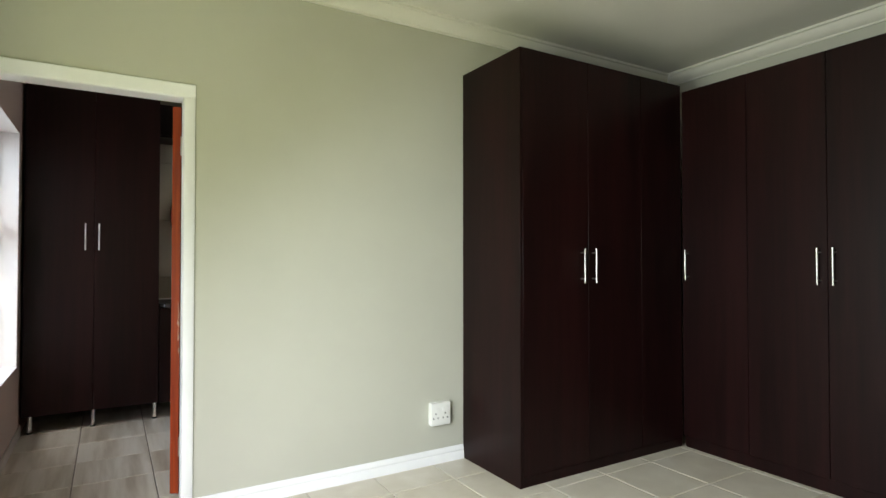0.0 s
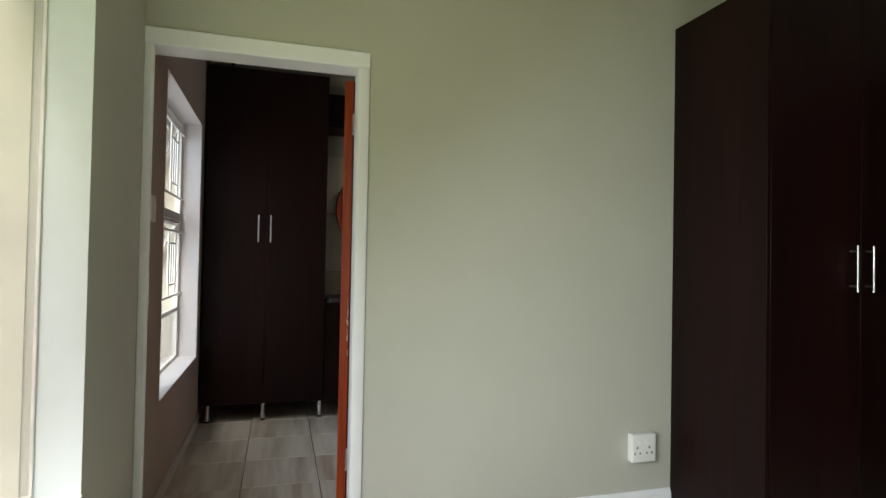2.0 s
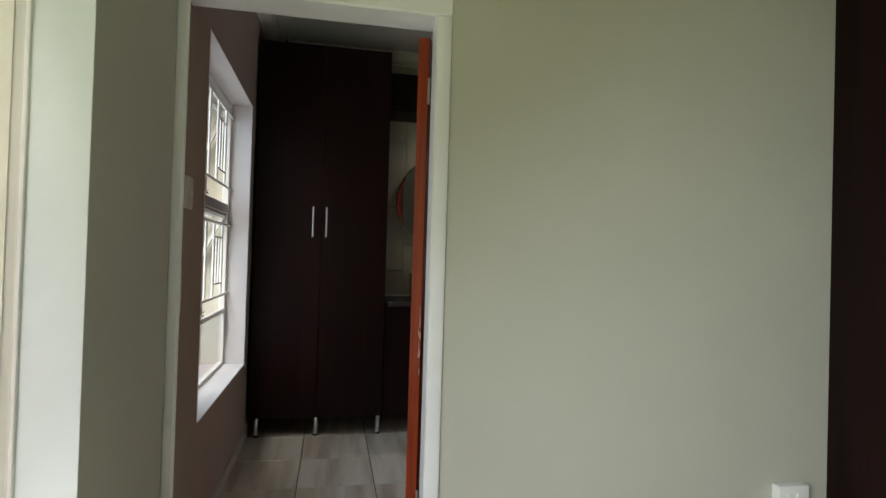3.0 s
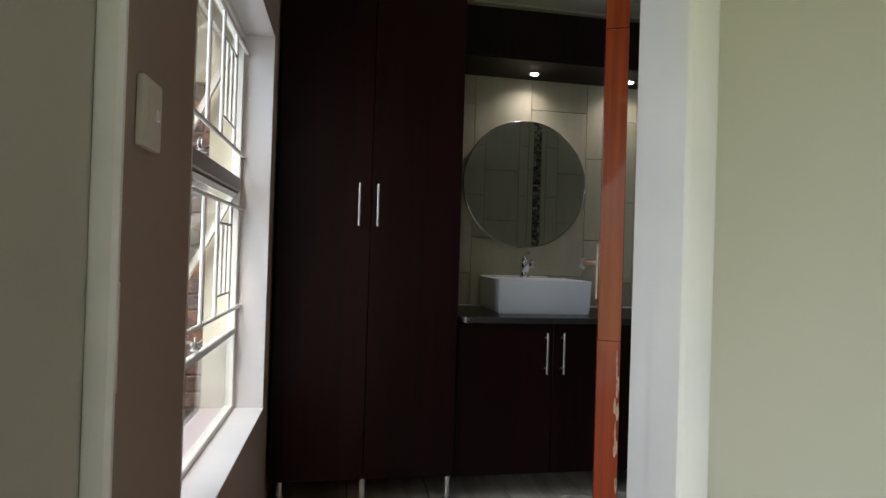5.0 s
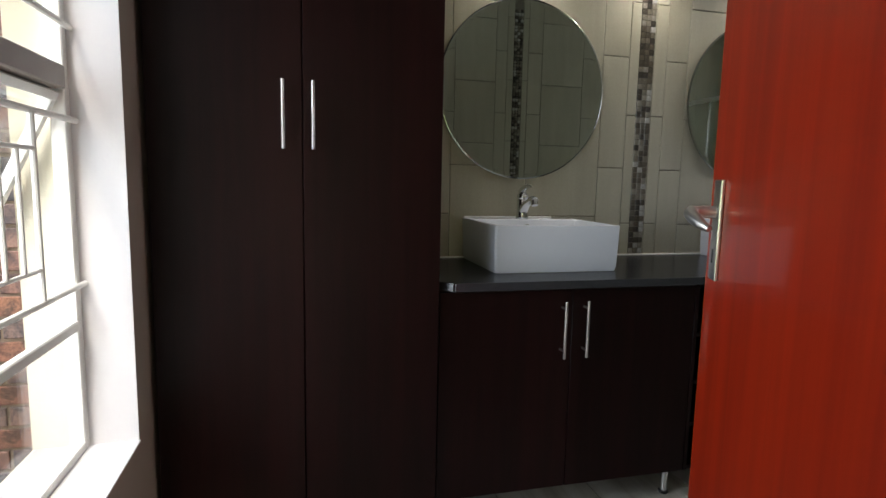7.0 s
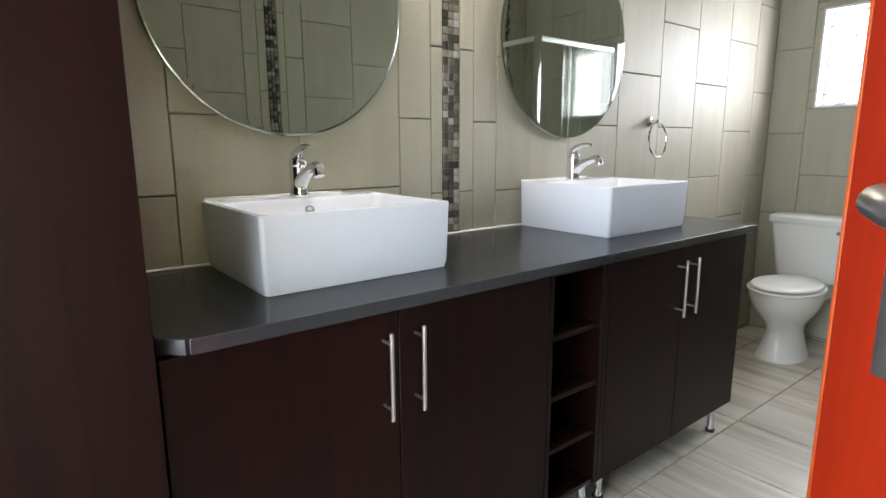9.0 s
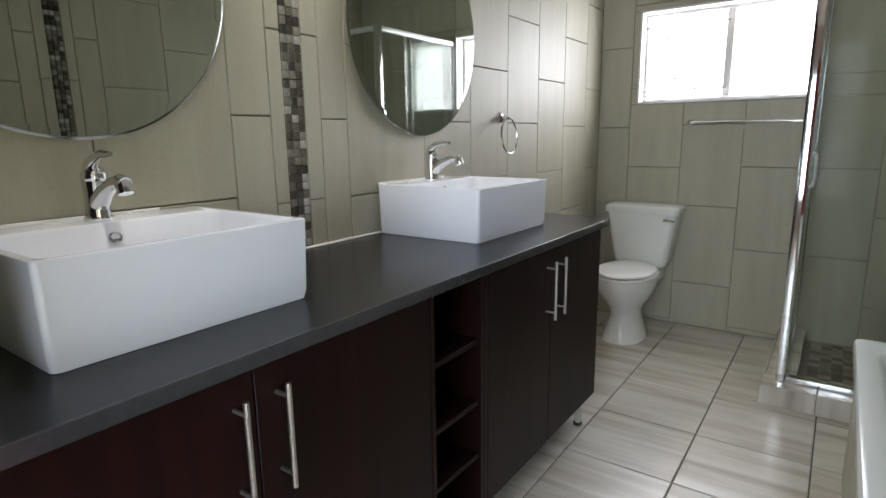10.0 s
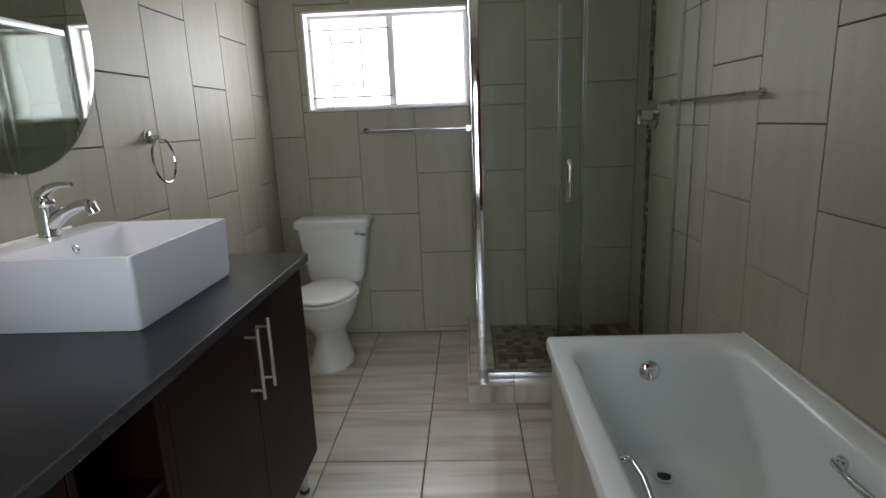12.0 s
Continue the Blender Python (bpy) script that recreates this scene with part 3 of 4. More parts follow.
for s in (-1, 1):
    part("jamb", fix(prism(jamb_profile(s), "z", FLOOR_BED, 2.03)), TRIM, door).matrix_parent_inverse = door.matrix_world.inverted()
head = [(-0.012, 2.100), (-0.016, 2.096), (-0.016, 2.036), (-0.010, 2.03), (0.07, 2.03), (0.07, 2.046), (0.168, 2.046), (0.168, 2.100)]
part("head", fix(prism(head, "x", 0.001, 0.893)), TRIM, door).matrix_parent_inverse = door.matrix_world.inverted()
part("strike_plate", box((0.0361, -0.0095, 0.985), (0.0380, -0.0025, 1.13), 0.0005), STEEL_PAINT, door, "painted steel strike plate").matrix_parent_inverse = door.matrix_world.inverted()
# leaf, in its own frame: y along the leaf from the hinge, x towards the bath
LEAF_TURN = 25.3
leaf = part("leaf", box((-0.043, 0.004, 0.008), (0.0, 0.833, 2.028), 0.0015), MAHOGANY, door)
leaf.matrix_basis = pose(0, 0, 0, 0, 0, -LEAF_TURN)
for z0, z1 in ((0.008, 1.019), (1.0205, 1.619), (1.6205, 2.028)):
    part("lipping", box((-0.0425, 0.0005, z0), (-0.0005, 0.0038, z1), 0.0006), LIPPING, leaf, "orange hardwood edge strip")
part("lipping", box((-0.0425, 0.8332, 0.008), (-0.0005, 0.8362, 2.028), 0.0006), LIPPING, leaf, "orange hardwood edge strip")
rng_s = random.Random(8)
for k in range(16):
    # flakes of bare wood where the varnish is scuffed
    sx, sz = rng_s.uniform(-0.008, -0.0025), 0.74 + 0.25 * rng_s.random()
    w_, h_ = rng_s.uniform(0.0012, 0.003), rng_s.uniform(0.006, 0.022)
    ring = [(sx + w_ * rng_s.uniform(0.5, 1.2) * math.cos(q), 0.0004, sz + h_ * rng_s.uniform(0.5, 1.2) * math.sin(q)) for q in (2 * math.pi * i / 9 for i in range(9))]
    part("scuff", loft([[(x, y + 0.0004, z) for x, y, z in ring], [(x, y - 0.0003, z) for x, y, z in ring]]), SCUFF, leaf, "pale scuffed patch")
for side, xs in ((-1, -0.0435),):
    lo, hi = (xs - 0.007, xs) if side < 0 else (xs, xs + 0.007)
    part("backplate", box((lo, 0.755, 1.045), (hi, 0.795, 1.222), 0.003, seg=2), SATIN, leaf, "satin metal lock plate")
    part("keyhole", box((lo - 0.0006 if side < 0 else hi, 0.771, 1.075), (lo if side < 0 else hi + 0.0006, 0.778, 1.10)), HOLE_SHADE_AND_BLACK, leaf)
    x = lo if side < 0 else hi
    part("lever", tube([(x, 0.777, 1.165), (x + side * 0.028, 0.777, 1.165), (x + side * 0.040, 0.772, 1.165), (x + side * 0.045, 0.758, 1.162), (x + side * 0.044, 0.732, 1.155), (x + side * 0.038, 0.708, 1.146), (x + side * 0.030, 0.692, 1.141)], [0.0115, 0.0105, 0.011, 0.0115, 0.0115, 0.009, 0.0055], 12), SATIN, leaf, "curved satin metal lever")
for z in (0.25, 1.82):
    part("hinge", tube([(0.004, 0.0, z - 0.05), (0.004, 0.0, z + 0.05)], 0.006, 10), SATIN, leaf)

# ---------- cupboards ----------


def bar_handle(parent, x, y, z0, z1, out=(0, -1), r=0.0053):
    """A straight bar handle on two short posts, out away from the door."""
    ox, oy = out
    b = tube([(x + ox * 0.035, y + oy * 0.035, z0), (x + ox * 0.035, y + oy * 0.035, z1)], r, 12)
    for z in (z0 + 0.025, z1 - 0.025):
        tube([(x, y, z), (x + ox * 0.035, y + oy * 0.035, z)], r * 0.75, 8, b)
    return part("handle", b, SATIN, parent, "brushed metal bar handle")


def steel_leg(parent, x, y, h):
    b = lathe([(0.014, 0.012), (0.014, h)], 16)
    leg = part("leg", b, CHROME, parent, "round chrome leg")
    leg.matrix_basis = pose(x, y, 0)
    foot = part("foot", lathe([(0.017, 0.0), (0.019, 0.003), (0.019, 0.011), (0.012, 0.013)], 16), HOLE_SHADE_AND_BLACK, leg)
    return leg


def cupboard(name, place, w, d, h, doors, handles, label, group, kick=0.0, legs=(), board=0.018, door_top=0.0, door_bottom=0.0, turn=0.0, mat=ESPRESSO, flush=False):
    """A board carcass with hung doors. Its own x runs along the front, y into its depth; the front faces -y."""
    c = thing(name, place, label, "cupboard", group, turn)
    base = kick if not legs else legs[0][2]
    dt = 0.018
    front = 0.0 if flush else dt + 0.002
    part("side_panel", box((0, front, 0 if kick else base), (board, d, h), 0.001), mat, c)
    part("side_panel", box((w - board, dt + 0.002, base), (w, d, h), 0.001), mat, c)
    part("base_panel", box((board, dt + 0.002, base), (w - board, d - 0.006, base + board), 0.001), mat, c)
    part("top_panel", box((board, dt + 0.002, h - board), (w - board, d - 0.006, h), 0.001), mat, c)
    part("back_panel", box((board, d - 0.006, base), (w - board, d, h)), mat, c)
    if kick:
        part("plinth", box((board + 0.001, 0.004, 0.0), (w, 0.022, kick - 0.002), 0.001), mat, c)
    for (x0, x1), hs in zip(doors, handles):
        dr = part("door", box((x0 + 0.0015, 0, base + door_bottom), (x1 - 0.0015, dt, h - door_top), 0.0012), mat, c)
        if hs:
            bar_handle(dr, hs[0], 0.0, hs[1], hs[2])
    for x, y, hh in legs:
        steel_leg(c, x, y, hh)
    return c


# tall cupboard in the bathroom
cupboard("tall_cupboard", (0.014, 1.795, 0), 0.846, 0.59, 2.548, ((0, 0.421), (0.421, 0.846)), ((0.366, 1.296, 1.49), (0.450, 1.296, 1.49)),
         "tall dark brown wooden double-door cupboard on chrome legs", "", legs=((0.045, 0.05, 0.13), (0.421, 0.05, 0.13), (0.825, 0.05, 0.13)))
# vanity units under the worktop
V_FACE, V_TOP = 1.815, 0.852
cupboard("vanity_cupboard", (0.864, V_FACE, 0), 0.984, 0.56, V_TOP, ((0, 0.482), (0.482, 0.984)), ((0.441, 0.61, 0.81), (0.526, 0.61, 0.81)),
         "dark brown wooden two-door vanity cupboard under a basin", "vanity units", legs=((0.95, 0.06, 0.12),), door_top=0.004)
shelf_unit = thing("open_shelf_unit", (1.850, V_FACE, 0), "dark brown narrow open shelf unit, empty", "shelf", "vanity units")
for lo, hi in (((0, 0.0, 0.12), (0.016, 0.56, V_TOP)), ((0.234, 0.0, 0.12), (0.252, 0.56, V_TOP)), ((0.016, 0.55, 0.12), (0.234, 0.56, V_TOP)), ((0.016, 0.02, V_TOP - 0.018), (0.234, 0.55, V_TOP))):
    part("panel", box(lo, hi, 0.001), ESPRESSO, shelf_unit)
for z in (0.12, 0.294, 0.462, 0.648):
    part("shelf", box((0.0165, 0.006, z), (0.2335, 0.549, z + 0.016), 0.001), ESPRESSO, shelf_unit)
part("end_panel", box((0.2525, -0.001, 0.12), (0.272, 0.56, V_TOP), 0.001), ESPRESSO, shelf_unit)
steel_leg(shelf_unit, 0.24, 0.05, 0.12)
cupboard("vanity_cupboard", (2.1235, V_FACE, 0), 0.905, 0.56, V_TOP, ((0, 0.430), (0.430, 0.905)), ((0.390, 0.604, 0.807), (0.471, 0.604, 0.807)),
         "dark brown wooden two-door vanity cupboard under a basin", "vanity units", legs=((0.06, 0.05, 0.12), (0.815, 0.035, 0.12)), door_top=0.004)
# worktop with a clipped corner
top = thing("worktop", (0, 0, 0), "long charcoal laminate worktop with a clipped corner", "worktop")
outline = [(0.866, 2.385), (0.866, 1.838), (0.908, 1.793), (3.06, 1.793), (3.09, 1.823), (3.09, 2.385)]
b = fix(prism(outline, "z", V_TOP + 0.001, 0.882))
bmesh.ops.bevel(b, geom=[e for e in b.edges if abs(e.verts[0].co.z - e.verts[1].co.z) < 1e-6], offset=0.003, segments=2, affect="EDGES")
part("slab", b, COUNTER, top)
# strips added to the slab to carry the highlight along its edge
part("edge_strip", box((0.911, 1.7895, V_TOP + 0.002), (3.058, 1.796, 0.8829), 0.0028, seg=3), COUNTER_EDGE_LIT, top, "rounded worktop edge strip, paler for its highlight")
clip = part("edge_strip", box((-0.0295, -0.003, 0.0), (0.0295, 0.003, 0.0289), 0.0026, seg=3), COUNTER_EDGE_LIT, top)
clip.matrix_basis = pose(0.887, 1.8155, V_TOP + 0.002, 0, 0, -47)
part("sealant", box((0.87, 2.3805, 0.8805), (3.088, 2.389, 0.889), 0.003), SILICONE, top, "white sealant bead")

# ---------- basins ----------


def rounded(x0, x1, y0, y1, z, r, n=8):
    out = []
    for cx, cy, a in ((x1 - r, y1 - r, 0), (x0 + r, y1 - r, 90), (x0 + r, y0 + r, 180), (x1 - r, y0 + r, 270)):
        for k in range(n + 1):
            t = radians(a + 90 * k / n)
            out.append((cx + r * math.cos(t), cy + r * math.sin(t), z))
    return out


def basin(x, w):
    d, h = 0.425, 0.176
    s = thing("washbasin", (x, 1.957, 0.882), "white rectangular ceramic counter-top washbasin", "basin", "washbasins")
    hw = w / 2
    rings = [rounded(-hw + 0.008, hw - 0.008, 0.008, d - 0.004, 0.001, 0.013), rounded(-hw + 0.004, hw - 0.004, 0.004, d - 0.002, 0.02, 0.012),
             rounded(-hw, hw, 0, d, h - 0.004, 0.011), rounded(-hw + 0.0012, hw - 0.0012, 0.0012, d - 0.0012, h - 0.0012, 0.011), rounded(-hw + 0.004, hw - 0.004, 0.004, d - 0.004, h, 0.010),
             rounded(-hw + 0.014, hw - 0.014, 0.014, d - 0.105, h, 0.02), rounded(-hw + 0.02, hw - 0.02, 0.02, d - 0.112, h - 0.008, 0.025),
             rounded(-hw + 0.05, hw - 0.05, 0.06, d - 0.14, h - 0.10, 0.05), rounded(-hw + 0.09, hw - 0.09, 0.10, d - 0.17, h - 0.125, 0.05)]
    part("bowl", fix(loft(rings)), CERAMIC, s)
    part("sealant", tube([Vector(p) for p in rounded(-hw + 0.013, hw - 0.013, 0.013, d - 0.005, 0.003, 0.02)], 0.0035, 6, closed=True), SILICONE, s, "white sealant bead")
    part("splash_seal", box((-hw + 0.01, d - 0.001, h - 0.012), (hw - 0.09, d + 0.006, h + 0.006), 0.002), SILICONE, s)
    part("overflow", lathe([(0.013, 0), (0.013, 0.002), (0.009, 0.003), (0.008, 0.001)], 16, None, pose(0, d - 0.118, h - 0.032, 68)), CHROME, s, "chrome overflow ring")
    part("waste", lathe([(0.022, 0), (0.022, 0.003), (0.014, 0.004)], 16, None, pose(0, 0.17, h - 0.124)), CHROME, s)
    return s


def mixer_tap(x):
    """Single-lever basin mixer: leaning body, short spout, cranked lever."""
    s = thing("basin_tap", (x, 2.325, 0.882 + 0.176), "chrome single-lever basin mixer tap", "tap", "basin taps")
    part("base", lathe([(0.029, 0), (0.029, 0.006), (0.026, 0.009)], 20), CHROME, s)
    b = tube([(0, 0.0000, 0.0052), (0, 0.0000, 0.0344), (0, 0.0000, 0.0688), (0, 0.0000, 0.0843)], [0.0255, 0.0235, 0.024, 0.025], 18)
    part("body", b, CHROME, s)
    part("spout", tube([(0, 0.0038, 0.0258), (0, -0.0209, 0.0464), (0, -0.0522, 0.0679), (0, -0.0902, 0.0834), (0, -0.1159, 0.0877), (0, -0.1311, 0.0826)], [0.021, 0.020, 0.0165, 0.014, 0.0148, 0.0135], 16), CHROME, s)
    part("aerator", lathe([(0.0145, -0.022), (0.0155, -0.004), (0.0135, 0.008)], 16, None, pose(0, -0.123, 0.083, -22)), CHROME, s)
    part("cartridge", lathe([(0.0235, 0), (0.026, 0.004), (0.025, 0.016), (0.019, 0.025), (0.008, 0.029)], 20, None, pose(0, 0, 0.0845, 6)), CHROME, s)
    part("lever", tube([(0, 0.0095, 0.1015), (0, 0.0057, 0.1152), (0, -0.0171, 0.1307), (0, -0.0494, 0.1402), (0, -0.0836, 0.1402)], [0.016, 0.0165, 0.0125, 0.009, 0.006], 12), CHROME, s)
    return s


def round_mirror(x, z, r):
    s = thing("round_mirror", (x, Y_BACK - 0.004, z), "large round frameless wall mirror above a basin", "mirror", "round mirrors")
    m = pose(0, 0, 0, 90)
    part("backing", lathe([(r * 0.82, 0.0), (r * 0.82, 0.014)], 64, None, m), HOLE_SHADE_AND_BLACK, s)
    part("silvered_face", lathe([(r - 0.007, 0.0145), (r - 0.0065, 0.0205), (r - 0.02, 0.0206)], 96, None, m), MIRROR, s, "", False)
    part("bevelled_edge", lathe([(r - 0.0062, 0.0142), (r, 0.0145), (r, 0.0172), (r - 0.0062, 0.0203)], 96, None, m), MIRROR_EDGE, s, "pale bevelled glass edge")
    return s


for bx, bw in ((1.355, 0.506), (2.558, 0.505)):
    basin(bx, bw)
    mixer_tap(bx)
round_mirror(1.358, 1.604, 0.377)
round_mirror(2.556, 1.606, 0.380)

# lit pelmet over the mirrors
pel = thing("pelmet", (0, 0, 0), "dark brown boxed pelmet with downlights above the mirrors", "pelmet")
part("front_panel", box((0.864, 2.07, 2.25), (3.09, 2.088, 2.50), 0.001), ESPRESSO, pel)
part("top_panel", box((0.864, 2.0885, 2.482), (3.09, 2.388, 2.50), 0.001), ESPRESSO, pel)
part("end_panel", box((3.072, 2.0885, 2.25), (3.09, 2.388, 2.4815), 0.001), ESPRESSO, pel)
part("soffit", box((0.864, 2.07, 2.232), (3.09, 2.388, 2.2495), 0.001), ESPRESSO, pel)
for dx in (1.36, 1.95, 2.56):
    dl = thing("downlight", (dx, 2.268, 2.232), "small round recessed downlight, switched on", "downlight", "pelmet downlights")
    part("trim_ring", lathe([(0.024, -0.0005), (0.033, -0.0006), (0.034, -0.004), (0.025, -0.005)], 24), CHROME, dl)
    part("lens", lathe([(0.0235, -0.0053), (0.021, -0.0068)], 24), BULB, dl)
    lamp("downlight_beam", "SPOT", look((dx, 2.268, 2.224), (dx, 2.31, 1.0)), 7.5, (1.0, 0.93, 0.82), spot=(142, 1.0, 0.02))

# ---------- bedroom wardrobes ----------
W_Y, W_X = -0.585, 3.90
cupboard("wardrobe", (2.49, W_Y, FLOOR_BED), 1.405, 0.584, 2.465, ((0.019, 0.525), (0.525, 1.0), (1.0, 1.405)), ((0.463, 1.13, 1.335), (0.557, 1.13, 1.335), None),
         "tall dark brown wooden built-in wardrobe, doors closed", "bedroom wardrobes", kick=0.06, flush=True)
doors2 = ((0.0, 0.452), (0.452, 0.90), (0.90, 1.35), (1.35, 1.80), (1.80, 2.25))
cupboard("wardrobe", (W_X, W_Y - 0.004, FLOOR_BED), 2.25, 0.61, 2.42, doors2, ((0.045, 1.13, 1.335), (0.862, 1.13, 1.335), (0.94, 1.13, 1.335), (1.76, 1.13, 1.335), (1.84, 1.13, 1.335)),
         "tall dark brown wooden corner wardrobe run, doors closed", "bedroom wardrobes", kick=0.075, turn=-90)

# ---------- small fittings ----------
sock = thing("wall_socket", (2.302, -0.001, 0.272), "white square surface-mounted double wall socket", "socket")
b = box((-0.068, -0.042, -0.069), (0.068, 0, 0.069), 0.008, seg=2)
part("box", b, PLASTIC, sock)
for sx in (-0.022, 0.016):
    part("rocker", box((sx - 0.008, -0.046, 0.018), (sx + 0.008, -0.041, 0.040), 0.002), PLASTIC, sock)
for sx in (-0.038, 0.030):
    for dx, dz in ((0, 0.004), (-0.015, -0.024), (0.015, -0.024)):
        part("pin_hole", box((sx + dx - 0.0035, -0.0426, dz - 0.005), (sx + dx + 0.0035, -0.0405, dz + 0.005)), HOLE_SHADE_AND_BLACK, sock)

sw = thing("light_switch", (0.001, 0.183, 1.39), "white plastic light switch on the bathroom wall", "light switch")
part("plate", box((0, -0.052, -0.056), (0.012, 0.033, 0.056), 0.005, seg=2), PLASTIC_AGED, sw)
part("insert", box((0.0121, -0.034, -0.040), (0.0135, 0.027, 0.040), 0.0005), PLASTIC_AGED, sw)
part("rocker", box((0.0136, -0.006, -0.008), (0.018, 0.009, 0.010), 0.0015), PLASTIC, sw)

ring = thing("towel_ring", (3.192, Y_BACK - 0.002, 1.306), "chrome round towel ring", "towel ring")
part("rosette", lathe([(0.025, 0), (0.025, 0.010), (0.02, 0.014)], 20, None, pose(0, 0, 0, 90)), CHROME, ring)
part("arm", tube([(0, -0.012, 0), (0, -0.045, 0), (-0.006, -0.052, -0.004)], [0.009, 0.009, 0.008], 12), CHROME, ring)
part("ring", tube([(-0.008 + 0.075 * math.sin(t), -0.052 - 0.012 * (1 - math.cos(t)) * 0.5, -0.085 + 0.082 * math.cos(t)) for t in (2 * math.pi * k / 40 for k in range(40))], 0.0045, 8, closed=True), CHROME, ring)


def towel_rail(name, a, b_, out, label):
    a, b_, out = Vector(a), Vector(b_), Vector(out)
    s = thing(name, a, label, "towel rail", "towel rails")
    d = b_ - a
    part("rail", tube([out * 0.055, d + out * 0.055], 0.007, 12), CHROME, s)
    for p in (d * 0.0, d * 1.0):
        part("bracket", tube([p, p + out * 0.008, p + out * 0.0081, p + out * 0.064], [0.018, 0.018, 0.009, 0.009], 14), CHROME, s)
    return s


towel_rail("towel_rail", (X_END - 0.001, 1.812, 1.283), (X_END - 0.001, 1.20, 1.279), (-1, 0, 0), "slim chrome towel rail below the small window")
towel_rail("towel_rail", (3.12, Y_BATH + 0.001, 1.372), (3.95, Y_BATH + 0.001, 1.366), (0, 1, 0), "slim chrome towel rail above the bath")

# ---------- toilet ----------
wc = thing("toilet", (4.53, 2.025, 0), "white ceramic close-coupled toilet with the lid down", "toilet")
# cistern, tapering towards its foot
part("cistern", fix(loft([rounded(-0.185, -0.01, -0.155, 0.155, 0.405, 0.04), rounded(-0.19, -0.005, -0.168, 0.168, 0.44, 0.035), rounded(-0.205, -0.003, -0.21, 0.21, 0.735, 0.03)])), WC_CERAMIC, wc)
part("cistern_lid", fix(loft([rounded(-0.215, -0.002, -0.222, 0.222, 0.736, 0.03), rounded(-0.219, -0.002, -0.226, 0.226, 0.745, 0.03), rounded(-0.219, -0.002, -0.226, 0.226, 0.772, 0.03), rounded(-0.205, -0.006, -0.212, 0.212, 0.785, 0.03)])), WC_CERAMIC, wc)
part("flush_lever", tube([(-0.205, -0.155, 0.705), (-0.222, -0.155, 0.705), (-0.228, -0.165, 0.704), (-0.230, -0.208, 0.700)], [0.014, 0.014, 0.011, 0.008], 12), CHROME, wc, "chrome flush lever")
bowl = [oval(-0.40, 0, 0.0, 0.184, 0.122, 36, 2.3), oval(-0.40, 0, 0.03, 0.178, 0.116, 36, 2.2), oval(-0.396, 0, 0.09, 0.160, 0.098, 36), oval(-0.394, 0, 0.15, 0.146, 0.084, 36), oval(-0.396, 0, 0.19, 0.150, 0.089, 36),
        oval(-0.402, 0, 0.225, 0.172, 0.110, 36), oval(-0.412, 0, 0.265, 0.205, 0.138, 36), oval(-0.420, 0, 0.31, 0.231, 0.161, 36), oval(-0.427, 0, 0.355, 0.246, 0.174, 36), oval(-0.43, 0, 0.395, 0.25, 0.178, 36)]
part("bowl", fix(loft(bowl)), WC_CERAMIC, wc)
part("neck", box((-0.26, -0.12, 0.30), (-0.01, 0.12, 0.404), 0.02, seg=3), WC_CERAMIC, wc)
part("seat", fix(loft([oval(-0.437, 0, 0.3985, 0.252, 0.182, 36), oval(-0.437, 0, 0.402, 0.256, 0.186, 36), oval(-0.437, 0, 0.412, 0.254, 0.184, 36)])), WC_CERAMIC, wc)
part("lid", fix(loft([oval(-0.435, 0, 0.4185, 0.232, 0.164, 36), oval(-0.435, 0, 0.421, 0.238, 0.170, 36), oval(-0.435, 0, 0.431, 0.234, 0.166, 36), oval(-0.435, 0, 0.438, 0.215, 0.148, 36), oval(-0.435, 0, 0.442, 0.15, 0.10, 36)])), PLASTIC, wc)
for s in (-0.07, 0.07):
    part("seat_hinge", tube([(-0.205, s - 0.014, 0.42), (-0.205, s + 0.014, 0.42)], 0.011, 12), PLASTIC, wc)
part("water_pipe", tube([(-0.012, 0.235, 0.20), (-0.03, 0.235, 0.20), (-0.045, 0.235, 0.23), (-0.05, 0.21, 0.33), (-0.07, 0.16, 0.42)], 0.006, 10), SATIN, wc, "thin braided water pipe")
part("shut_off_valve", lathe([(0.016, 0), (0.016, 0.02), (0.01, 0.022), (0.01, 0.04)], 14, None, pose(-0.012, 0.235, 0.20, 0, -90)), CHROME, wc)

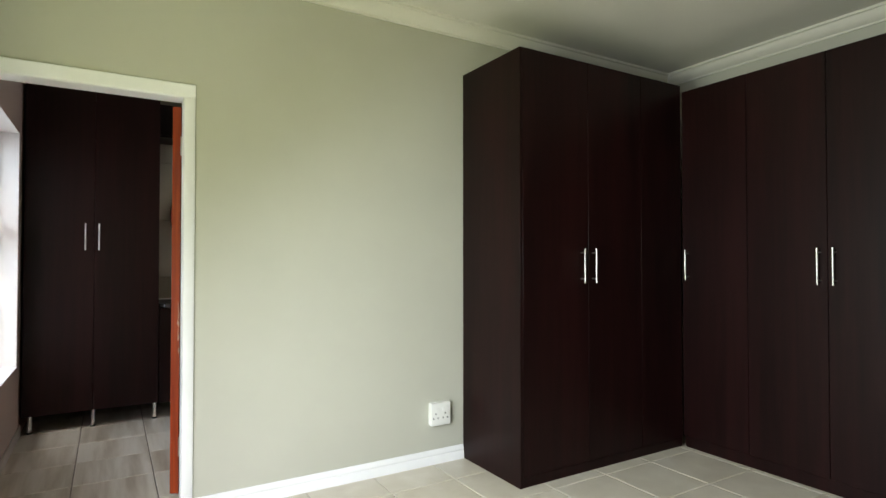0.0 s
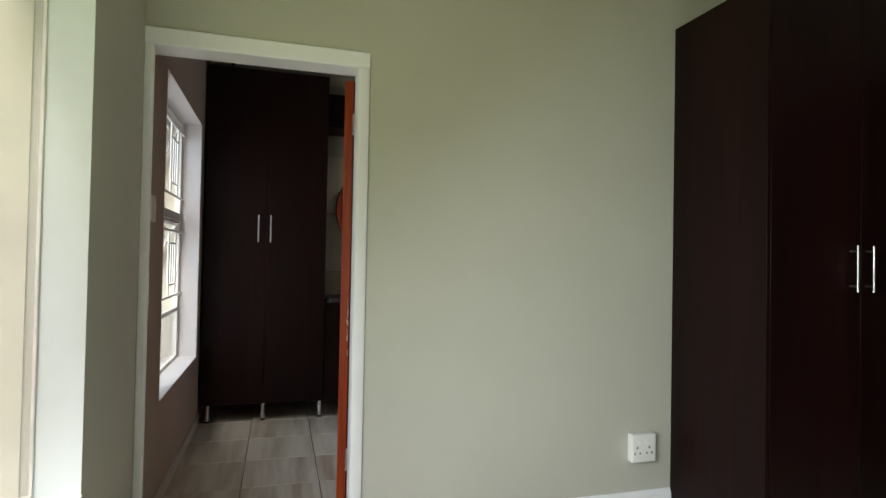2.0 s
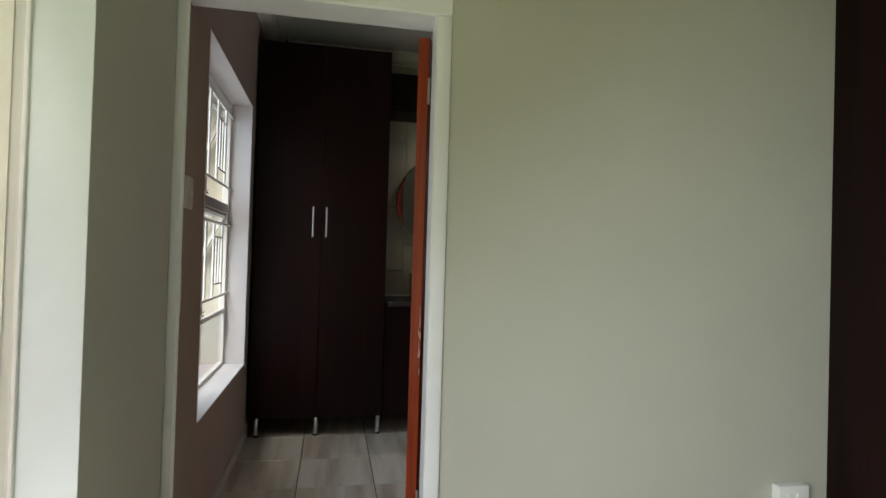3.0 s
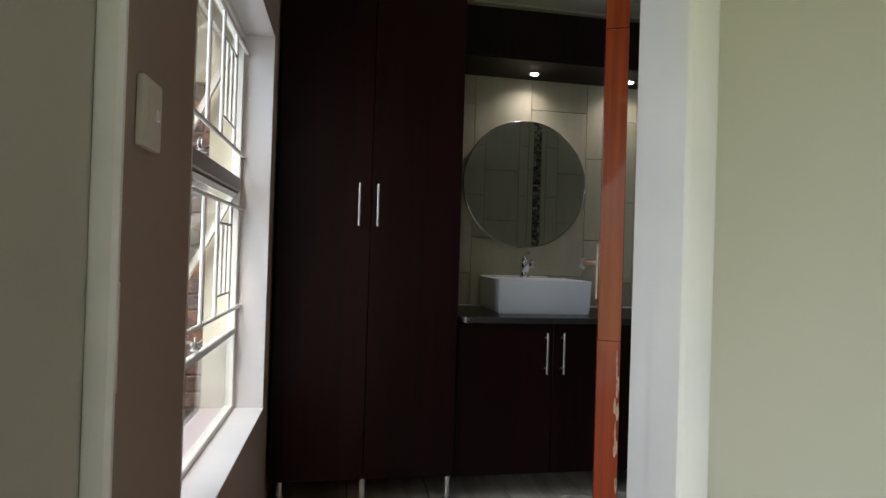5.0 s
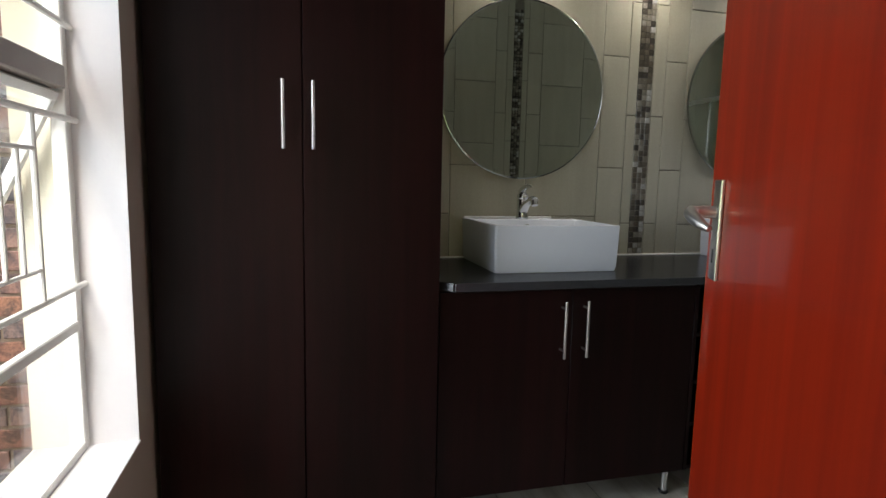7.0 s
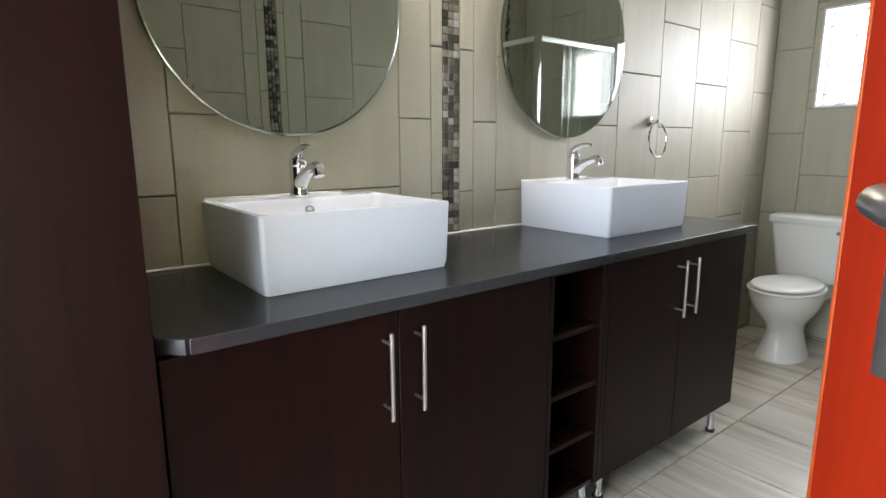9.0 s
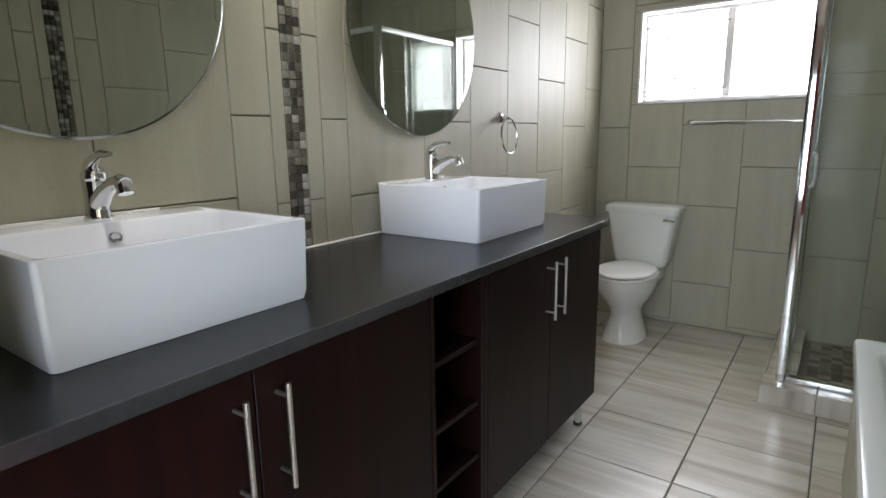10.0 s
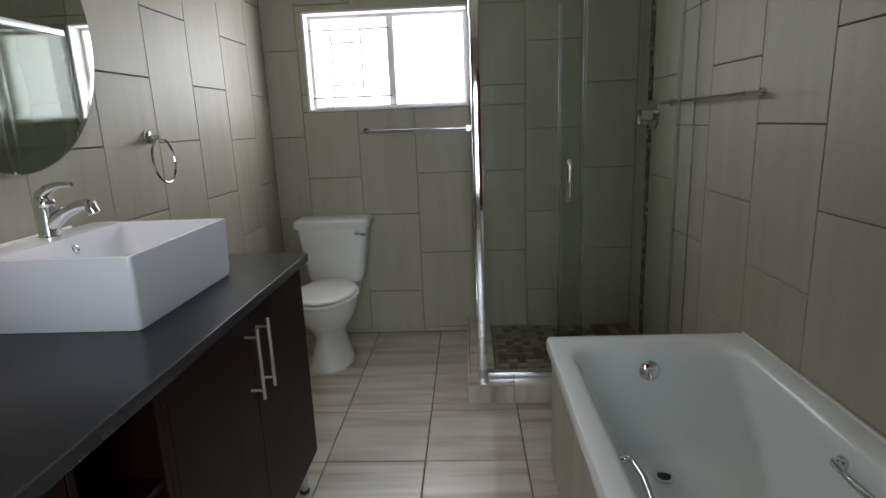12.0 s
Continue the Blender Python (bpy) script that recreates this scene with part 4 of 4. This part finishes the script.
# ---------- bath ----------
BX0, BX1, BY0, BY1, BZ = 1.42, 3.115, Y_BATH + 0.002, 0.94, 0.527
bath = thing("bathtub", (0, 0, 0), "white enamelled built-in bathtub with chrome grips", "bathtub")
rings = [rounded(BX0, BX1, BY0, BY1, BZ - 0.045, 0.02), rounded(BX0, BX1, BY0, BY1, BZ - 0.012, 0.02), rounded(BX0 + 0.004, BX1 - 0.004, BY0 + 0.004, BY1 - 0.004, BZ - 0.003, 0.02), rounded(BX0 + 0.012, BX1 - 0.012, BY0 + 0.012, BY1 - 0.012, BZ, 0.02),
         rounded(BX0 + 0.07, BX1 - 0.062, BY0 + 0.062, BY1 - 0.056, BZ, 0.13), rounded(BX0 + 0.085, BX1 - 0.072, BY0 + 0.073, BY1 - 0.066, BZ - 0.006, 0.135), rounded(BX0 + 0.10, BX1 - 0.08, BY0 + 0.084, BY1 - 0.080, BZ - 0.024, 0.14),
         rounded(BX0 + 0.115, BX1 - 0.084, BY0 + 0.090, BY1 - 0.090, BZ - 0.055, 0.145), rounded(BX0 + 0.20, BX1 - 0.10, BY0 + 0.105, BY1 - 0.106, BZ - 0.22, 0.15), rounded(BX0 + 0.28, BX1 - 0.118, BY0 + 0.128, BY1 - 0.128, BZ - 0.35, 0.15),
         rounded(BX0 + 0.32, BX1 - 0.135, BY0 + 0.15, BY1 - 0.15, BZ - 0.395, 0.14), rounded(BX0 + 0.37, BX1 - 0.165, BY0 + 0.185, BY1 - 0.185, BZ - 0.417, 0.12), rounded(BX0 + 0.44, BX1 - 0.20, BY0 + 0.23, BY1 - 0.23, BZ - 0.425, 0.10)]
part("tub", loft(rings, True, False), ENAMEL, bath)
part("overflow", lathe([(0.036, 0), (0.036, 0.006), (0.030, 0.012), (0.012, 0.014)], 24, None, pose(3.022, 0.585, 0.425, 0, -83)), CHROME, bath, "round chrome overflow")
part("overflow_knob", tube([(3.008, 0.585, 0.43), (2.993, 0.585, 0.40)], [0.007, 0.006], 10), CHROME, bath)
part("drain", lathe([(0.034, 0), (0.034, 0.004), (0.024, 0.005), (0.023, 0.002)], 24, None, pose(2.862, 0.572, BZ - 0.4225)), CHROME, bath, "chrome drain ring")
part("drain_hole", lathe([(0.022, 0.0), (0.022, 0.003)], 20, None, pose(2.862, 0.572, BZ - 0.4225)), HOLE_SHADE_AND_BLACK, bath)
for gx, gy, gz, s in ((2.345, BY1 - 0.092, BZ - 0.070, -1), (2.31, BY0 + 0.094, BZ - 0.060, 1)):
    part("grip", tube([(gx + 0.092, gy, gz), (gx + 0.092, gy + s * 0.020, gz + 0.006), (gx + 0.078, gy + s * 0.031, gz + 0.010), (gx, gy + s * 0.037, gz + 0.012), (gx - 0.078, gy + s * 0.031, gz + 0.010), (gx - 0.092, gy + s * 0.020, gz + 0.006), (gx - 0.092, gy, gz)], [0.012, 0.0095, 0.0085, 0.0095, 0.0085, 0.0095, 0.012], 12), CHROME, bath, "chrome grip")
    for x in (gx - 0.092, gx + 0.092):
        part("grip_rosette", tube([(x, gy - s * 0.006, gz - 0.002), (x, gy + s * 0.006, gz + 0.002)], [0.019, 0.016], 14), CHROME, bath)
part("sealant", box((BX0 + 0.02, BY0 + 0.0005, BZ - 0.004), (BX1 - 0.01, BY0 + 0.010, BZ + 0.006), 0.003), SILICONE, bath)
panel = structure("bath_panel", join(box((BX0 + 0.02, BY1 - 0.07, -0.006), (BX1 - 0.02, BY1 - 0.030, BZ - 0.047)), box((BX1 - 0.06, 0.29, -0.006), (BX1 - 0.02, BY1 - 0.07, BZ - 0.047))), GROUT, "tiled bath surround", "bath surround")

# ---------- shower ----------
SX, SY = 3.585, 1.24
kerb = structure("shower_kerb", join(box((SX + 0.008, Y_BATH, -0.006), (SX + 0.135, SY - 0.008, 0.088)), box((SX + 0.135, SY - 0.135, -0.006), (X_END, SY - 0.008, 0.088))), GROUT, "low tiled shower kerb", "shower kerb")
tray = structure("shower_floor", box((SX + 0.135, Y_BATH, -0.006), (X_END, SY - 0.135, 0.026)), GROUT_PALE, "brown mosaic shower floor", "shower floor")
enc = thing("shower_enclosure", (0, 0, 0.094), "chrome framed glass shower enclosure with sliding doors", "shower")
PX, PY, SH = SX + 0.085, SY - 0.075, 1.80
part("corner_post", box((PX - 0.018, PY - 0.018, 0.0), (PX + 0.022, PY + 0.022, SH + 0.03), 0.008, seg=2), CHROME, enc, "polished corner post")
part("wall_post", box((PX + 0.005, Y_BATH + 0.001, 0.0), (PX + 0.015, Y_BATH + 0.006, SH + 0.03), 0.001), SEAL, enc)
part("wall_post", box((X_END - 0.03, PY - 0.012, 0.0), (X_END - 0.001, PY + 0.02, SH + 0.03), 0.004), CHROME, enc)
for z in (0.0, SH):
    part("rail", box((PX - 0.016, Y_BATH + 0.031, z), (PX + 0.024, PY - 0.019, z + 0.032), 0.008, seg=2), ALUMINIUM if z else CHROME, enc, "chrome guide rail")
    part("rail", box((PX + 0.023, PY - 0.016, z), (X_END - 0.031, PY + 0.024, z + 0.032), 0.008, seg=2), ALUMINIUM if z else CHROME, enc, "chrome guide rail")
for ya, yb, dx in ((Y_BATH + 0.0065, 0.806, 0.010), (0.697, PY - 0.02, -0.006)):
    g = part("glass_panel", box((PX + dx - 0.003, ya, 0.033), (PX + dx + 0.003, yb, SH - 0.001)), SHOWER_GLASS, enc, "clear greenish glass", False)
    g.visible_shadow = False
for ya, dx in ((0.803, 0.010), (0.70, -0.006), (0.288, 0.010)):
    part("edge_seal", box((PX + dx - 0.006, ya - 0.006, 0.033), (PX + dx + 0.006, ya + 0.006, SH - 0.001), 0.002), SEAL, enc, "translucent edge seal")
# the side door stands slid open behind the fixed pane
for xa, xb, dy in ((3.955, 4.40, -0.006), (4.005, X_END - 0.03, 0.010)):
    g = part("glass_panel", box((xa, PY + dy - 0.003, 0.033), (xb, PY + dy + 0.003, SH - 0.001)), SHOWER_GLASS, enc, "clear greenish glass", False)
    g.visible_shadow = False
for xa, dy in ((3.958, -0.006), (4.008, 0.010)):
    part("edge_seal", box((xa - 0.006, PY + dy - 0.006, 0.033), (xa + 0.006, PY + dy + 0.006, SH - 0.001), 0.002), SEAL, enc, "translucent edge seal")
bow = [(0, 0), (-0.016, 0.008), (-0.022, 0.04), (-0.022, 0.12), (-0.016, 0.152), (0, 0.16)]
thick = [0.011, 0.009, 0.0075, 0.0075, 0.009, 0.011]
for side in (1, -1):
    part("door_handle", tube([(PX - 0.006 + side * (x - 0.004), 0.763, 0.868 + z) for x, z in bow], thick, 12), CHROME, enc, "bowed chrome handle")
    for z in (0.868, 1.028):
        part("handle_rosette", lathe([(0.014, 0), (0.014, 0.004), (0.010, 0.007)], 14, None, pose(PX - 0.006 - side * 0.0035, 0.763, z, 0, -90 * side)), CHROME, enc)
part("door_handle", tube([(3.985, PY - 0.010 + x, 0.868 + z) for x, z in bow], thick, 12), SATIN, enc, "bowed chrome handle")
tap = thing("shower_mixer", (4.215, Y_BATH + 0.002, 1.312), "chrome wall-mounted shower mixer", "tap")
part("plate", lathe([(0.08, 0), (0.078, 0.008), (0.04, 0.014)], 24, None, pose(0, 0, 0, -90)), CHROME, tap)
part("body", tube([(0, 0.01, 0), (0, 0.075, 0)], [0.034, 0.03], 18), CHROME, tap)
part("lever", tube([(0, 0.07, 0.01), (-0.03, 0.095, 0.008), (-0.085, 0.105, -0.012), (-0.105, 0.105, -0.05)], [0.015, 0.012, 0.011, 0.010], 12), CHROME, tap)

# ---------- outside the bathroom window ----------
structure("ground", box((-40, -40, -0.6), (-0.25, 40, -0.3)), PAVING, "brown garden paving outside the house", "ground")
structure("ground_far_side", box((4.75, -40, -0.6), (60, 40, -0.3)), PAVING, "brown garden paving outside the house", "ground")
BW_Y = 2.78
wing = structure("brick_wing", box((-4.2, BW_Y + 0.008, -0.3), (OUT - 0.02, BW_Y + 0.3, 2.165)), MORTAR, "face brick wall of the house wing", "brick wall")
pier = structure("cream_pier", box((OUT - 0.13, 2.62, -0.3), (OUT - 0.014, BW_Y - 0.002, 3.0)), CREAM_PLASTER, "cream plastered pier beside the window", "pier")
structure("cream_beam", box((-4.2, BW_Y - 0.03, 2.166), (OUT - 0.02, BW_Y + 0.3, 3.2), 0.004), CREAM_PLASTER, "cream plastered beam above the face brick", "beam")
tree = thing("tree", (-0.84, 2.30, -0.3), "leaning brown-barked tree in front of the brick wall", "tree")
part("trunk", tube([(0.02, 0, -0.05), (0, 0, 0.2), (-0.03, 0.0, 0.5), (-0.09, 0.0, 0.9), (-0.20, -0.02, 1.4), (-0.38, -0.05, 2.1), (-0.55, -0.05, 3.0), (-0.7, -0.1, 4.0)], [0.12, 0.095, 0.085, 0.08, 0.075, 0.065, 0.05, 0.03], 14), BARK, tree)
rng = random.Random(5)
limbs = bmesh.new()
tips = []
for k in range(9):
    t = rng.uniform(0.55, 1.0)
    base = Vector((-0.20 - 0.5 * t, -0.05, 1.4 + 2.6 * t))
    a = rng.uniform(0, 6.28)
    tip = base + Vector((math.cos(a) * rng.uniform(0.7, 1.5), math.sin(a) * rng.uniform(0.6, 1.3), rng.uniform(0.4, 1.2)))
    tube([base, base.lerp(tip, 0.5) + Vector((0, 0, -0.08)), tip], [0.03, 0.02, 0.008], 8, limbs)
    tips += [base.lerp(tip, s) for s in (0.5, 0.75, 1.0)]
part("limbs", limbs, BARK, tree)
verts, faces = [], []
for tip in tips:
    for k in range(150):
        p = tip + Vector((rng.gauss(0, 0.28), rng.gauss(0, 0.28), rng.gauss(0, 0.2)))
        d = Vector((rng.gauss(0, 1), rng.gauss(0, 1), rng.gauss(-0.3, 0.7))).normalized()
        s = d.orthogonal().normalized() * rng.uniform(0.014, 0.024)
        n = len(verts)
        length = rng.uniform(0.05, 0.09)
        verts += [p, p + d * length * 0.5 + s, p + d * length, p + d * length * 0.5 - s]
        faces.append((n, n + 1, n + 2, n + 3))
me = bpy.data.meshes.new("crown")
me.from_pydata([tuple(v) for v in verts], [], faces)
me.materials.append(LEAF)
crown = new("crown", me)
crown.parent = tree
tagged(crown, kind="stuff")

# ---------- pieces of floors and walls ----------


def lay(parent, me, name, m):
    ob = new(name, me)
    ob.parent = parent
    ob.matrix_basis = m
    return ob


tile_cache = {}


def wall_tile(parent, w, h, mat, m, depth=0.012, gap=0.0035, name="tile"):
    key = (round(w, 3), round(h, 3), mat.name, depth)
    if key not in tile_cache:
        tile_cache[key] = tile_mesh(name, w - gap * 0.6, h - gap, depth, mat)
    return lay(parent, tile_cache[key], name, m)


def tile_wall(parent, place, columns, z_lo, z_hi, skip=(), period=0.495):
    """Columns (u0, u1, joint height); place(u, z) gives a pose whose x runs along the wall and y up."""
    for u0, u1, joint in columns:
        z = joint - period * math.ceil((joint - z_lo) / period)
        while z < z_hi - 0.01:
            a, c = max(z, z_lo), min(z + period, z_hi)
            cut = [(u0, u1, a, c)]
            for s0, s1, t0, t1 in skip:
                rest = []
                for p0, p1, q0, q1 in cut:
                    if p1 <= s0 + 1e-4 or p0 >= s1 - 1e-4 or q1 <= t0 + 1e-4 or q0 >= t1 - 1e-4:
                        rest.append((p0, p1, q0, q1))
                        continue
                    if q0 < t0:
                        rest.append((p0, p1, q0, t0))
                    if q1 > t1:
                        rest.append((p0, p1, t1, q1))
                    m0, m1 = max(q0, t0), min(q1, t1)
                    if p0 < s0:
                        rest.append((p0, s0, m0, m1))
                    if p1 > s1:
                        rest.append((s1, p1, m0, m1))
                cut = rest
            for p0, p1, q0, q1 in cut:
                if p1 - p0 > 0.012 and q1 - q0 > 0.012:
                    wall_tile(parent, p1 - p0, q1 - q0, WALL_TILE, place(p0, q0))
            z += period


JA, JB = 1.283, 1.028
# basin wall: faces -y
def on_basin_wall(u, z):
    return Matrix.Translation((u + 0.001, Y_BACK + 0.012, z + 0.001)) @ Matrix(((1, 0, 0, 0), (0, 0, -1, 0), (0, 1, 0, 0), (0, 0, 0, 1)))


tile_wall(wall_basins, on_basin_wall, [(0.70, 1.045, 1.075), (1.045, 1.39, JA), (1.39, 1.742, 2.055), (1.742, 1.873, JA + 0.005), (1.873, 1.924, JB + 0.005), (2.0, 2.065, JB + 0.005), (2.065, 2.18, JA),
                                       (2.18, 2.60, JB), (2.60, 2.94, JA), (2.94, 3.275, JB), (3.275, 3.61, JA), (3.61, 3.95, JB - 0.01), (3.95, 4.285, JA - 0.012), (4.285, X_END, JB - 0.02)], 0.0, CEIL - 0.01)
# end wall: faces -x
def on_end_wall(u, z):
    return Matrix.Translation((X_END + 0.012, u - 0.001, z + 0.001)) @ Matrix(((0, 0, -1, 0), (-1, 0, 0, 0), (0, 1, 0, 0), (0, 0, 0, 1)))


def end_place(a, z):
    return on_end_wall(Y_BACK - a, z)


def end_cols(cols):
    return [(Y_BACK - y1, Y_BACK - y0, j) for y0, y1, j in cols]


tile_wall(wall_end, end_place, end_cols([(2.185, Y_BACK, 1.262), (1.86, 2.185, 1.012), (1.52, 1.86, 0.777), (1.19, 1.52, 1.022), (0.865, 1.19, 1.022), (0.54, 0.865, 1.26), (Y_BATH, 0.54, 1.018)]), 0.0, CEIL - 0.01,
          [(Y_BACK - WIN_END[1], Y_BACK - WIN_END[0], WIN_END[2], WIN_END[3])])
# bath wall: faces +y
def on_bath_wall(u, z):
    return Matrix.Translation((X_END - u - 0.001, Y_BATH - 0.012, z + 0.001)) @ Matrix(((-1, 0, 0, 0), (0, 0, 1, 0), (0, 1, 0, 0), (0, 0, 0, 1)))


def bath_cols(cols):
    return [(X_END - x1, X_END - x0, j) for x0, x1, j in cols]


tile_wall(wall_bath_side, on_bath_wall, bath_cols([(4.34, X_END, 1.26), (3.905, 4.262, 1.0), (3.53, 3.905, 1.262), (3.145, 3.53, 1.0), (2.765, 3.145, 1.272), (2.39, 2.765, 1.03), (2.265, 2.39, 1.28), (2.215, 2.265, 1.55), (2.08, 2.137, 1.55), (1.985, 2.08, 1.28),
                                                   (1.64, 1.985, 1.03), (1.28, 1.64, 1.27), (0.90, 1.28, 1.03)]), 0.0, CEIL - 0.01)

# mosaic strips: three pieces across
chip = tile_mesh("mosaic_chip", 0.0228, 0.0228, 0.0125, MOSAIC, 0.001)
for r in range(53):
    for c in range(3):
        lay(wall_basins, chip, "mosaic_chip", Matrix.Translation((1.925 + 0.0248 * c, Y_BACK + 0.012, 0.892 + 0.0252 * r)) @ on_basin_wall(0, 0).to_3x3().to_4x4())


def joined_chips(name, parent, count, place, mat, size=0.0228, depth=0.0125, label=""):
    verts, faces = [], []
    for r, c in count:
        m = place(r, c)
        n = len(verts)
        for x, y, z in ((0, 0, 0), (size, 0, 0), (size, size, 0), (0, size, 0), (0.001, 0.001, depth), (size - 0.001, 0.001, depth), (size - 0.001, size - 0.001, depth), (0.001, size - 0.001, depth)):
            verts.append(tuple(m @ Vector((x, y, z))))
        faces += [tuple(n + k for k in f) for f in ((4, 5, 6, 7), (0, 1, 5, 4), (1, 2, 6, 5), (2, 3, 7, 6), (3, 0, 4, 7))]
    me = bpy.data.meshes.new(name)
    me.from_pydata(verts, [], faces)
    me.materials.append(mat)
    ob = new(name, me)
    ob.parent = parent
    return tagged(ob, label, kind="stuff")


turn_bath = on_bath_wall(0, 0).to_3x3().to_4x4()
for sx, z0 in ((2.214, 0.54), (4.339, 0.03)):
    joined_chips("mosaic_strip", wall_bath_side, [(r, c) for r in range(int((2.62 - z0) / 0.0252)) for c in range(3)], lambda r, c: Matrix.Translation((sx - 0.0252 * c, Y_BATH - 0.012, z0 + 0.0252 * r)) @ turn_bath, MOSAIC_JOINED, label="strip of small brown and grey glass mosaic")
# strip above the seen part of the basin wall
joined_chips("mosaic_strip", wall_basins, [(r, c) for r in range(18) for c in range(3)], lambda r, c: Matrix.Translation((1.925 + 0.0248 * c, Y_BACK + 0.012, 2.228 + 0.0252 * r)) @ on_basin_wall(0, 0).to_3x3().to_4x4(), MOSAIC_JOINED)

# floors
big = tile_mesh("floor_tile", 0.3895, 0.397, 0.008, FLOOR_TILE)
X0, Y0, STEP_X, STEP_Y = 3.128, 1.414, 0.3945, 0.402


def cut_floor(parent, name, mat, x0, y0, sx, sy, bounds, z, full, depth=0.008, gap=0.005):
    bx0, bx1, by0, by1 = bounds
    i0, i1 = math.floor((bx0 - x0) / sx), math.ceil((bx1 - x0) / sx)
    j0, j1 = math.floor((by0 - y0) / sy), math.ceil((by1 - y0) / sy)
    for i in range(i0, i1):
        for j in range(j0, j1):
            a, c = max(x0 + i * sx, bx0), min(x0 + (i + 1) * sx, bx1)
            d, e = max(y0 + j * sy, by0), min(y0 + (j + 1) * sy, by1)
            if c - a < 0.012 or e - d < 0.012:
                continue
            me = full if c - a > sx - 1e-4 and e - d > sy - 1e-4 else None
            if me is None:
                key = (round(c - a, 3), round(e - d, 3), mat.name, "floor")
                me = tile_cache.get(key) or tile_cache.setdefault(key, tile_mesh(name, c - a - gap, e - d - gap, depth, mat))
            lay(parent, me, name, pose(a + gap / 2, d + gap / 2, z))


cut_floor(floor_bath, "floor_tile", FLOOR_TILE, X0, Y0, STEP_X, STEP_Y, (0.002, SX + 0.008, 0.09, Y_BACK), -0.008, big)
cut_floor(floor_bath, "floor_tile", FLOOR_TILE, X0, Y0, STEP_X, STEP_Y, (SX + 0.008, X_END, SY - 0.008, Y_BACK), -0.008, big)
bed = tile_mesh("floor_tile", 0.395, 0.395, 0.008, BED_TILE)
cut_floor(floor_bed, "floor_tile", BED_TILE, 2.66, -0.27, 0.40, 0.40, (0.018, 4.5, -4.9, 0.08), FLOOR_BED - 0.008, bed)

# kerb, bath surround and shower floor
for k, (u0, u1) in enumerate(((Y_BATH, 0.62), (0.62, 1.02), (1.02, SY))):
    wall_tile(kerb, u1 - u0, 0.094, FLOOR_TILE, Matrix.Translation((SX + 0.008, u1, -0.002)) @ on_end_wall(0, 0).to_3x3().to_4x4(), 0.008)
    wall_tile(kerb, 0.135, u1 - u0, FLOOR_TILE, pose(SX + 0.001, u0 + 0.001, 0.086), 0.008)
for u0, u1 in ((SX + 0.136, 3.94), (3.94, 4.33), (4.33, X_END)):
    wall_tile(kerb, u1 - u0, 0.128, FLOOR_TILE, pose(u0 + 0.001, SY - 0.136, 0.086), 0.008)
for u0, u1 in ((SX + 0.008, 3.94), (3.94, 4.33), (4.33, X_END)):
    wall_tile(kerb, u1 - u0, 0.094, FLOOR_TILE, Matrix.Translation((u1, SY - 0.008, -0.002)) @ turn_bath, 0.008)
px = BX1 - 0.02
for k, w in enumerate((0.11, 0.335, 0.335, 0.335, 0.335, 0.20)):
    wall_tile(panel, w, BZ - 0.046, WALL_TILE, Matrix.Translation((px, BY1 - 0.030, 0.0)) @ turn_bath, 0.01)
    px -= w
for u0, u1 in ((0.292, 0.60), (0.60, BY1 - 0.024)):
    wall_tile(panel, u1 - u0, BZ - 0.046, WALL_TILE, Matrix.Translation((BX1 - 0.02, u0, 0.0)) @ Matrix(((0, 0, 1, 0), (1, 0, 0, 0), (0, 1, 0, 0), (0, 0, 0, 1))), 0.01)
small = tile_mesh("mosaic_chip", 0.0475, 0.0475, 0.006, SHOWER_MOSAIC, 0.001)
for i in range(int((X_END - SX - 0.135) / 0.05)):
    for j in range(int((SY - 0.135 - Y_BATH) / 0.05)):
        lay(tray, small, "mosaic_chip", pose(SX + 0.137 + i * 0.05, Y_BATH + 0.003 + j * 0.05, 0.024))

# bricks of the wing: the nearest as pieces, the rest joined
brick = tile_mesh("brick", 0.255, 0.084, 0.012, BRICK, 0.004)
rngb = random.Random(3)
far = []
turn_brick = on_basin_wall(0, 0).to_3x3().to_4x4()
count = 0
for r in range(25):
    for c in range(15):
        x = OUT - 0.03 - (c + 1) * 0.269 + (0.1345 if r % 2 else 0.0)
        z = -0.28 + r * 0.098
        if x + 0.255 > OUT - 0.02:
            continue
        if -2.1 < x and z < 2.5 and count < 300:
            lay(wing, brick, "brick", Matrix.Translation((x + rngb.uniform(-0.002, 0.002), BW_Y + 0.009, z + rngb.uniform(-0.0015, 0.0015))) @ turn_brick)
            count += 1
        else:
            far.append((x, z))
verts, faces = [], []
for x, z in far:
    n = len(verts)
    for dx, dy, dz in ((0, 0, 0), (0.255, 0, 0), (0.255, 0, 0.084), (0, 0, 0.084), (0.003, -0.012, 0.003), (0.252, -0.012, 0.003), (0.252, -0.012, 0.081), (0.003, -0.012, 0.081)):
        verts.append((x + dx, BW_Y + 0.009 + dy, z + dz))
    faces += [tuple(n + k for k in f) for f in ((4, 5, 6, 7), (0, 1, 5, 4), (1, 2, 6, 5), (2, 3, 7, 6), (3, 0, 4, 7))]
me = bpy.data.meshes.new("brickwork")
me.from_pydata(verts, [], faces)
me.materials.append(BRICK_JOINED)
rest = new("brickwork", me)
rest.parent = wing
tagged(rest, kind="stuff")
